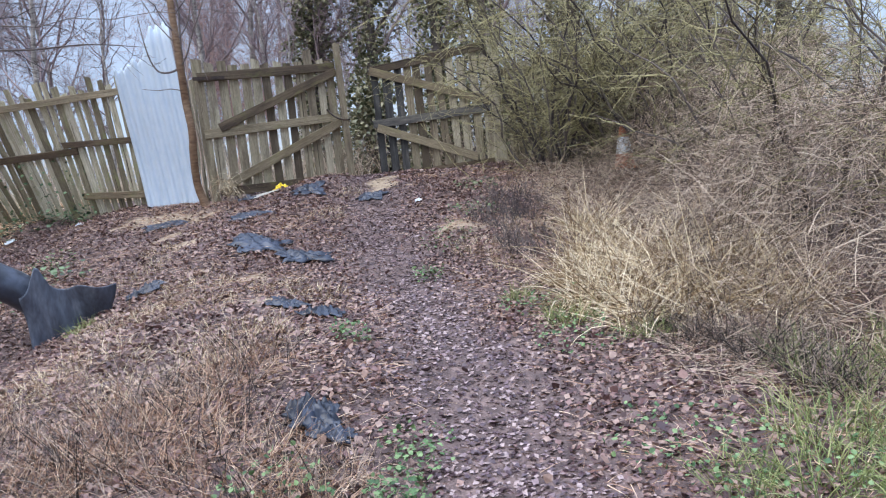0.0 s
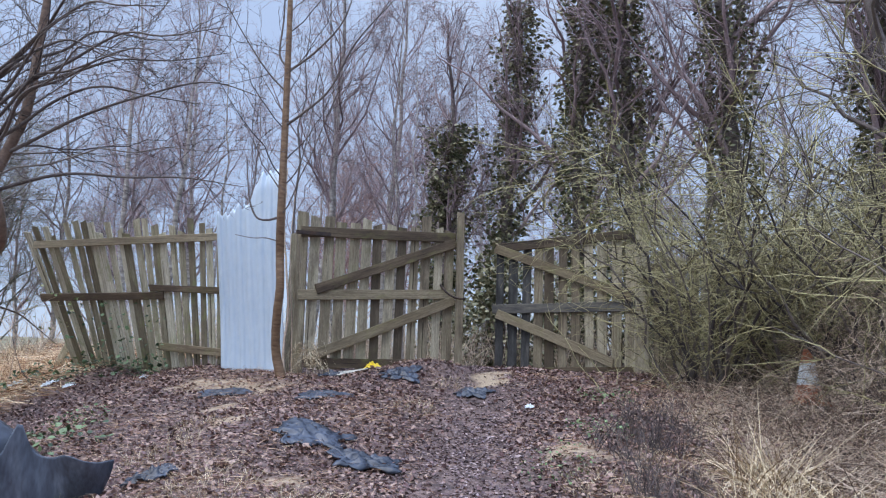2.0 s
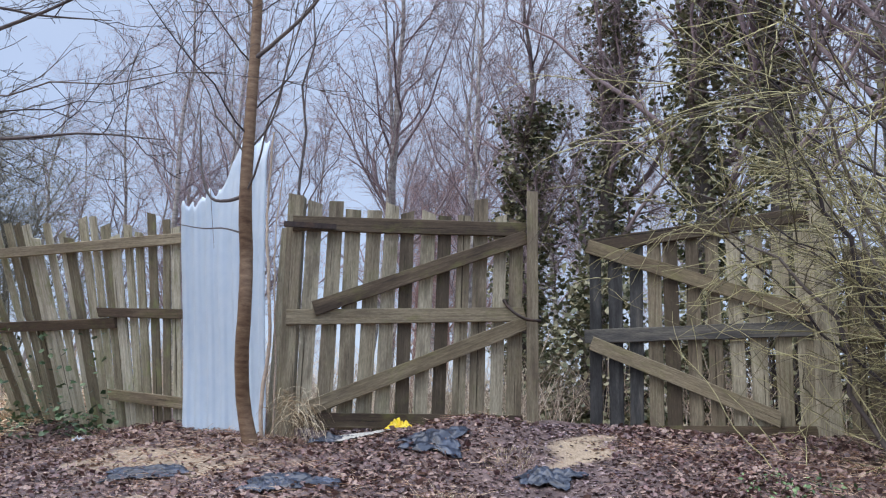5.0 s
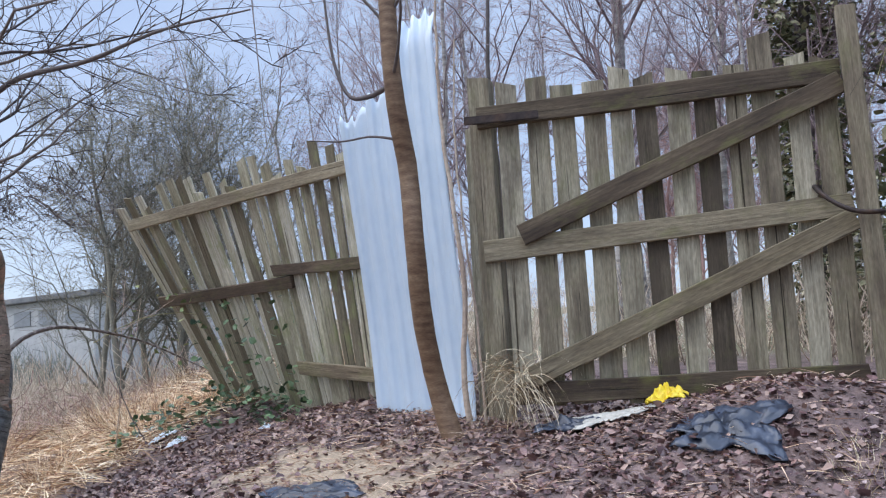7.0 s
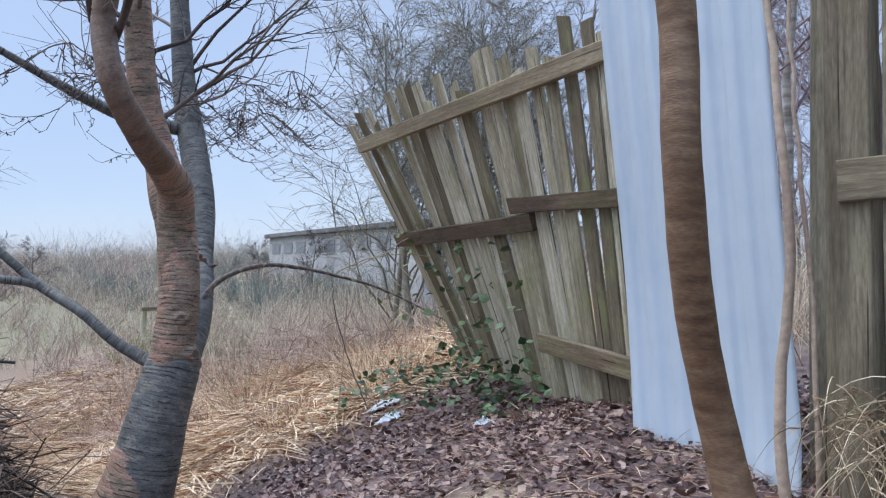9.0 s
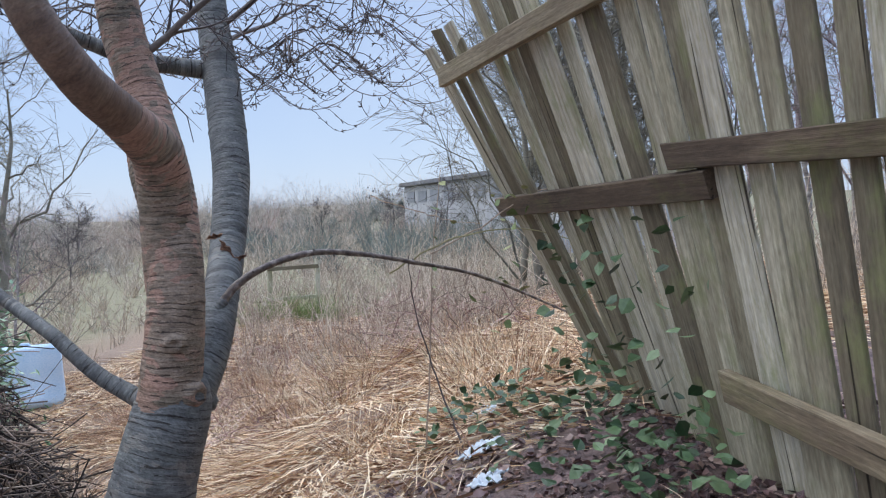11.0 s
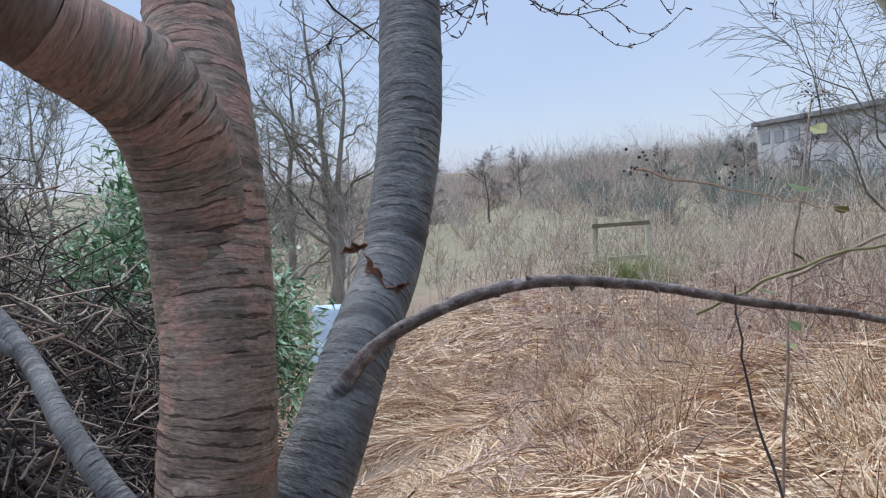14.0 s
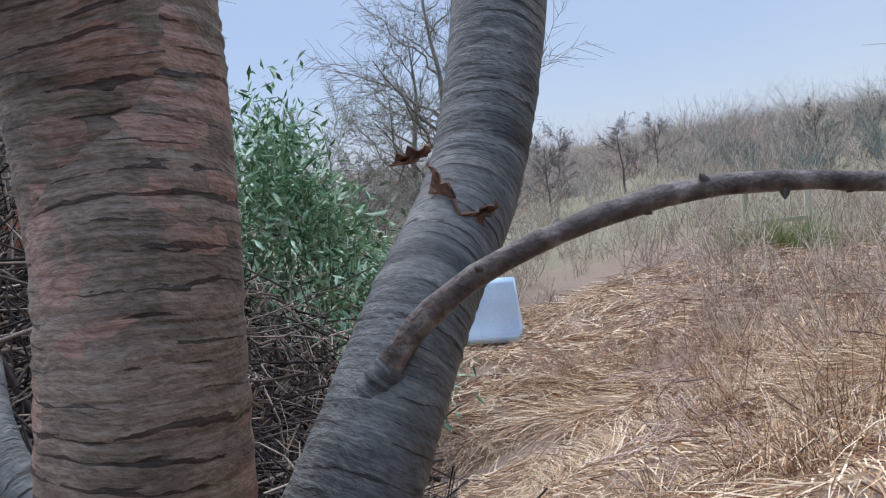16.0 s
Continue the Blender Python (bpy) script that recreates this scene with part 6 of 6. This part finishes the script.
tuft("green_grass", [(1.95, 4.0, 1.1), (1.6, 3.4, 0.9), (1.35, 2.9, 0.8), (1.75, 2.7, 0.9), (1.05, 3.0, 0.5), (0.75, 5.4, 0.6), (2.1, 3.0, 0.9), (1.2, 4.9, 0.5), (-3.45, 7.05, 0.4), (0.5, 6.3, 0.4)], 420, 0.3, 0.32, M_YGREEN, 172, "fresh green grass tufts at the path edge", 0.9, 0.006)
tuft("pale_grass", [(-1.6, 5.4, 1.0), (-2.2, 6.3, 1.0), (-2.6, 5.2, 1.2), (-1.2, 6.7, 0.7), (-2.9, 6.6, 1.0), (-3.3, 8.7, 0.6), (0.3, 8.0, 0.7), (0.9, 8.6, 0.9), (0.6, 7.4, 0.6), (1.6, 9.3, 1.1), (1.1, 10.0, 0.9), (-1.3, 4.9, 0.8), (-1.9, 4.6, 1.0), (-2.4, 7.2, 0.8), (-1.6, 7.0, 0.7), (-3.0, 5.0, 1.0), (-1.5, 9.9, 0.5), (-1.3, 10.7, 0.4), (-3.2, 8.0, 0.7)], 520, 0.42, 0.17, M_DRYGRASS, 173, "short pale dead grass over the bank", 0.9, 0.004)
spots_rng = np.random.default_rng(178)
tuft("standing_grass", [(spots_rng.uniform(-18, -8.6), spots_rng.uniform(10.3, 15.5), spots_rng.uniform(0.35, 0.9)) for _ in range(42)], 170, 0.3, 0.75, M_DRYGRASS, 179, "upright bleached clumps of dead grass in the field", 1.5, 0.008, splay=0.35)
tuft("straw_tussocks", [(-7.8, 12.0, 1.0), (-8.8, 12.4, 1.2), (-8.2, 11.2, 0.6), (-10.4, 11.4, 1.1), (-11.6, 12.2, 1.2), (-12.2, 11.1, 1.0), (-13.4, 12.3, 1.3), (-9.6, 12.9, 1.2), (-14.4, 11.4, 1.1), (-7.2, 12.6, 0.9), (-8.9, 9.0, 0.5), (-9.8, 8.9, 0.7)], 520, 0.4, 0.55, M_STRAW, 174, "collapsed tussocks of pinkish dead grass", 1.1, 0.007)
rh_ = np.random.default_rng(175)
n = 190
a = rh_.uniform(0, 2 * np.pi, n)
pts = np.stack([-3.12 + rh_.normal(0, 0.1, n), 11.08 + rh_.normal(0, 0.05, n), rh_.uniform(1.45, 1.72, n)], 1)
thing("hanging_roots", blades("hanging_roots", pts, np.stack([np.cos(a) + 0.35, np.sin(a) * 0.6 - 0.45, rh_.uniform(-0.3, 0.6, n)], 1), rh_.uniform(0.12, 0.36, n), 0.0045, rh_, M_DRYGRASS, 6, rh_.uniform(0.9, 1.7, n)), "bleached dead stems hanging at the gate post's foot", "grass", kind="stuff")
tuft("verge_grass", [(1.75, 3.0, 0.5), (2.1, 3.3, 0.6), (2.35, 4.1, 0.6), (1.55, 2.6, 0.4), (2.0, 2.6, 0.5), (2.6, 4.6, 0.5)], 330, 0.22, 0.42, M_YGREEN, 176, "arching yellow-green grass at the foot of the brambles", 1.1, 0.006)
tuft("bleached_grass", [(1.85, 3.2, 0.5), (2.25, 3.8, 0.6), (2.5, 4.3, 0.6), (1.7, 2.7, 0.3), (2.2, 3.0, 0.5)], 240, 0.25, 0.48, M_DRYGRASS, 177, "bleached dead grass arching out of the brambles", 1.2, 0.005)
# dark seeded weeds beside the path
f_ = ru_.uniform(0, 1, 30)
xs, ys = 1.3 + 0.55 * f_ + ru_.normal(0, 0.07, 30), 5.0 - 1.5 * f_ + ru_.normal(0, 0.14, 30)
scrub("dead_weeds", ru_, xs, ys, ru_.uniform(0.2, 0.42, 30), M_BRAMBLE_DARK, "dark withered weeds fallen beside the path", 16, 0.0032, 1.1, "weeds")
xs, ys = ru_.uniform(0.3, 1.1, 30), ru_.uniform(7.6, 9.6, 30)
scrub("withered_weeds", ru_, xs, ys, ru_.uniform(0.15, 0.4, 30), M_TWIG, "short withered dark weeds by the bank", 12, 0.004, 0.5, "weeds")


# ---- climbing stems and ivy on fence and sheet ----
def vine(points, r, material, label, name="climbing_stem"):
    line = smooth_line([(*p, r) for p in points], 24)
    line[1:-1, :3] += np.random.default_rng(int(abs(points[0][0] * 997))).normal(0, 0.003, (22, 3))
    return thing(name, strands(name, [(line[None, :, :3], np.linspace(r, r * 0.4, 24)[None], 5)], material), label, "vine")


vine([(-3.3, 11.0, 1.1), (-3.38, 11.02, 1.6), (-3.36, 11.05, 2.1), (-3.44, 11.08, 2.7), (-3.5, 11.1, 3.2), (-3.52, 11.15, 3.9)], 0.02, M_BRAMBLE, "brown woody stem climbing beside the metal sheet")
vine([(-3.26, 11.05, 1.1), (-3.33, 11.1, 2.0), (-3.4, 11.1, 2.9), (-3.4, 11.15, 3.6)], 0.010, M_BRAMBLE, "thin woody stem climbing the gate post")
vine([(-7.25, 11.25, 0.8), (-7.18, 11.28, 1.5), (-7.22, 11.32, 2.0), (-7.28, 11.4, 2.45)], 0.006, M_BRAMBLE, "upright dead stalk with dark seed heads")
vine([(-7.2, 11.3, 2.0), (-7.05, 11.55, 2.15), (-6.9, 11.75, 2.3), (-6.7, 11.9, 2.35)], 0.005, M_BRAMBLE, "arching bramble stem at the fence end")
vine([(-7.3, 11.1, 1.9), (-7.0, 11.35, 2.08), (-6.8, 11.7, 2.12), (-6.4, 11.9, 2.0)], 0.005, M_WILLOW, "green bramble stem crossing the fence end")
vine([(-6.72, 10.85, 2.3), (-6.95, 11.1, 2.24), (-7.1, 11.35, 2.18), (-7.2, 11.6, 2.15)], 0.0022, M_RUSTGRASS, "thin reddish stalk with dark berries")
vine([(-6.9, 11.35, 1.0), (-7.1, 11.3, 1.3), (-7.18, 11.2, 1.7), (-7.12, 11.15, 2.0)], 0.006, M_TWIG, "dark thorny bramble stem")
for i, (bx, by, bz) in enumerate(((-6.72, 10.86, 2.31), (-7.28, 11.4, 2.46), (-6.98, 11.12, 2.27))):
    rngb = np.random.default_rng(180 + i)
    bm = bmesh.new()
    for _ in range(16):
        bmesh.ops.create_icosphere(bm, subdivisions=1, radius=0.0034, matrix=Matrix.Translation((bx + rngb.normal(0, 0.014), by + rngb.normal(0, 0.024), bz + rngb.normal(0, 0.014))))
    thing("seed_head", bm_mesh("seed_head", bm, M_TWIG, True), "cluster of dried dark berries on a stalk", "seed head", kind="stuff")
vl = np.random.default_rng(190)
n = 30
pts = np.stack([vl.uniform(-7.25, -6.5, n), vl.uniform(11.2, 11.75, n), vl.uniform(1.6, 2.35, n)], 1)
thing("bramble_sprig", flat_leaves("bramble_sprig", pts, 0.05, vl, M_YGREEN, 0.6, 0.8, oval=True), "thin yellow-green leaves on the bramble stems", "brambles", kind="stuff")
n = 110
f = vl.uniform(0, 1, n)
pts = np.stack([-5.2 - 1.6 * f, 11.5 + 0.3 * f - 0.02, vl.uniform(1.25, 2.2, n) + 0.0 * f], 1)
thing("fence_ivy", flat_leaves("fence_ivy", pts, 0.06, vl, M_BRAMBLE_LEAF, 0.6, 0.9, np.stack([vl.normal(0, 0.7, n), vl.normal(-0.8, 0.3, n), vl.normal(-0.4, 0.4, n)], 1), oval=True), "green ivy and bramble leaves climbing the fence boards", "ivy", kind="stuff")


# ---- drooping cherry twigs with buds ----
def droopers(seed, anchors, n_each, length):
    """Thin twigs that hang in a bow and curl up at the tips, set with short spurs."""
    rng = np.random.default_rng(seed)
    A, B, C = [], [], []

    def bow(p, d, L, k):
        tt = np.linspace(0, 1, k)[:, None]
        line = p + d * L * (tt - 0.25 * tt ** 2) + np.array([0, 0, -0.85]) * L * tt ** 1.6 + (np.array([0, 0, 0.75]) + 0.5 * d) * L * tt ** 4
        line[1:] += np.cumsum(rng.normal(0, 0.006, (k - 1, 3)), axis=0)
        return line

    for ax, ay, az in anchors:
        for _ in range(n_each):
            a = rng.uniform(0, 2 * np.pi)
            d = np.array([math.cos(a), math.sin(a), rng.uniform(-0.1, 0.25)]) * 0.7
            L = length * rng.uniform(0.5, 1.2)
            pl = bow(np.array([ax, ay, az]), d, L, 14)
            A.append(pl)
            for _ in range(4):
                g = rng.integers(3, 11)
                b = a + rng.normal(0, 0.9)
                C.append(bow(pl[g], np.array([math.cos(b), math.sin(b), 0.0]) * 0.7, L * rng.uniform(0.2, 0.45), 8))
            for line in [pl] + C[-4:]:
                for _ in range(6):
                    g = rng.integers(2, len(line))
                    e_ = unit(rng.normal(0, 1, 3) + np.array([0, 0, 0.2]))
                    B.append(line[g] + e_ * rng.uniform(0.01, 0.035) * np.linspace(0, 1, 3)[:, None])
    A, B, C = np.array(A), np.array(B), np.array(C)
    return part("drooping_twig", strands("drooping_twig", [(A, np.full(A.shape[:2], 0.0042) * np.linspace(1, 0.5, 14), 4), (C, np.full(C.shape[:2], 0.0028) * np.linspace(1, 0.6, 8), 3), (B, np.full(B.shape[:2], 0.0034), 3)], M_TWIG), cherry, "dark drooping budded twigs")


droopers(200, [(-8.0, 10.4, 3.3), (-8.1, 10.8, 3.5), (-7.9, 11.1, 3.6), (-8.3, 10.9, 3.4), (-8.0, 10.1, 3.4), (-7.6, 9.7, 3.3), (-7.2, 9.4, 3.4), (-8.6, 11.4, 3.6), (-8.2, 11.0, 3.3), (-7.9, 10.7, 3.25), (-8.4, 10.4, 3.2)], 6, 1.0)
# ragged plates of loose bark on the second stem
def bark_plate(centre, along, across, length, width, seed):
    rng = np.random.default_rng(seed)
    c, u = np.array(centre), unit(np.array(along, float))
    v = unit(np.array(across, float) - u * np.dot(across, u))
    w = np.cross(u, v)
    w = w if w[0] > 0 else -w
    n, m = 9, 5
    V = []
    for i in range(n):
        for j in range(m):
            a, b = i / (n - 1) - 0.5, j / (m - 1) - 0.5
            half = width * (1 - 1.2 * abs(a)) * (1 + 0.35 * rng.normal() * (abs(b) > 0.4))
            p = c + u * (a * length + 0.25 * length * b) + v * b * half + w * (0.004 + 0.022 * max(0, b) ** 2 * 4 * rng.uniform(0.4, 1.2) + 0.003 * rng.normal())
            V.append(p)
    g = np.arange(n * m).reshape(n, m)
    F = np.stack([g[:-1, :-1], g[:-1, 1:], g[1:, 1:], g[1:, :-1]], -1).reshape(-1, 4)
    ob = part("bark_plate", raw_mesh("bark_plate", np.array(V), F, M_PEEL, smooth=False), cherry, "loose ragged plate of orange-brown bark")
    md = ob.modifiers.new("thickness", "SOLIDIFY")
    md.thickness = 0.004


bark_plate((-7.215, 10.255, 2.065), (0.3, 0.35, -0.75), (0.1, 1, 0.3), 0.1, 0.04, 5)
bark_plate((-7.235, 10.2, 2.125), (0.1, 1, 0.15), (-0.3, 0, 0.6), 0.07, 0.022, 8)
bark_plate((-7.2, 10.315, 2.02), (0.1, 1, 0.3), (-0.3, 0, 0.6), 0.06, 0.022, 9)
# buds and scars along the arching shoot
rngc = np.random.default_rng(212)
arc_line = np.array(smooth_line(ARC, 60))[6::3]
nub = unit(rngc.normal(0, 1, (len(arc_line), 3)))
P = arc_line[:, None, :3] + nub[:, None] * (arc_line[:, 3] * 0.7)[:, None, None] + nub[:, None] * np.linspace(0, 0.016, 4)[None, :, None]
for row in P:
    part("bud", strands("bud", [(row[None], np.array([[0.008, 0.007, 0.005, 0.001]]), 5)], M_TWIG), cherry, "dark bud")

tuft("field_grass", [(-23.4, 13.0, 0.9), (-23.3, 13.7, 1.0), (-23.0, 12.4, 0.8), (-22.6, 14.6, 0.9), (-23.2, 13.3, 1.1), (-23.6, 13.5, 1.0)], 500, 0.6, 1.0, M_YGREEN, 220, "pale green grass grown through the old field gate", 0.5, 0.012)
tuft("mossy_patch", [(-9.6, 11.0, 0.5), (-8.9, 10.6, 0.4), (-11.0, 12.4, 0.6), (-16.5, 12.6, 1.2), (-17.6, 13.2, 1.2)], 300, 0.4, 0.12, M_YGREEN, 221, "low mossy green growth between the straw", 0.8, 0.008)
bare_tree("young_birch", 222, THIN, 5.2, 0.028, M_TWIG, M_BIRCH_TWIG, "thin young birch growing just behind the fence", "tree", plant_at(-3.75, 12.2), group="young birches by the fence")
bare_tree("young_birch", 223, THIN, 6.0, 0.03, M_BIRCH, M_BIRCH_TWIG, "thin young birch growing just behind the fence", "tree", plant_at(-5.6, 13.6), group="young birches by the fence")
bare_tree("young_birch", 224, THIN, 5.5, 0.03, M_BIRCH, M_BIRCH_TWIG, "thin young birch growing just behind the fence", "tree", plant_at(-2.6, 14.2), group="young birches by the fence")

xs, ys = ru_.uniform(-32, -9.5, 240), ru_.uniform(15, 36, 240)
scrub("hillside_scrub", ru_, xs, ys, ru_.uniform(0.7, 1.9, 240), M_SCRUB, "brown scrub on the slope beyond the fence end", 14, 0.008)
plank("prop", (-7.55, 12.5, 1.0), (-7.15, 12.35, 1.62), (0.2, -1, 0.2), 0.12, 0.03, M_WOOD, timber, log_rng)
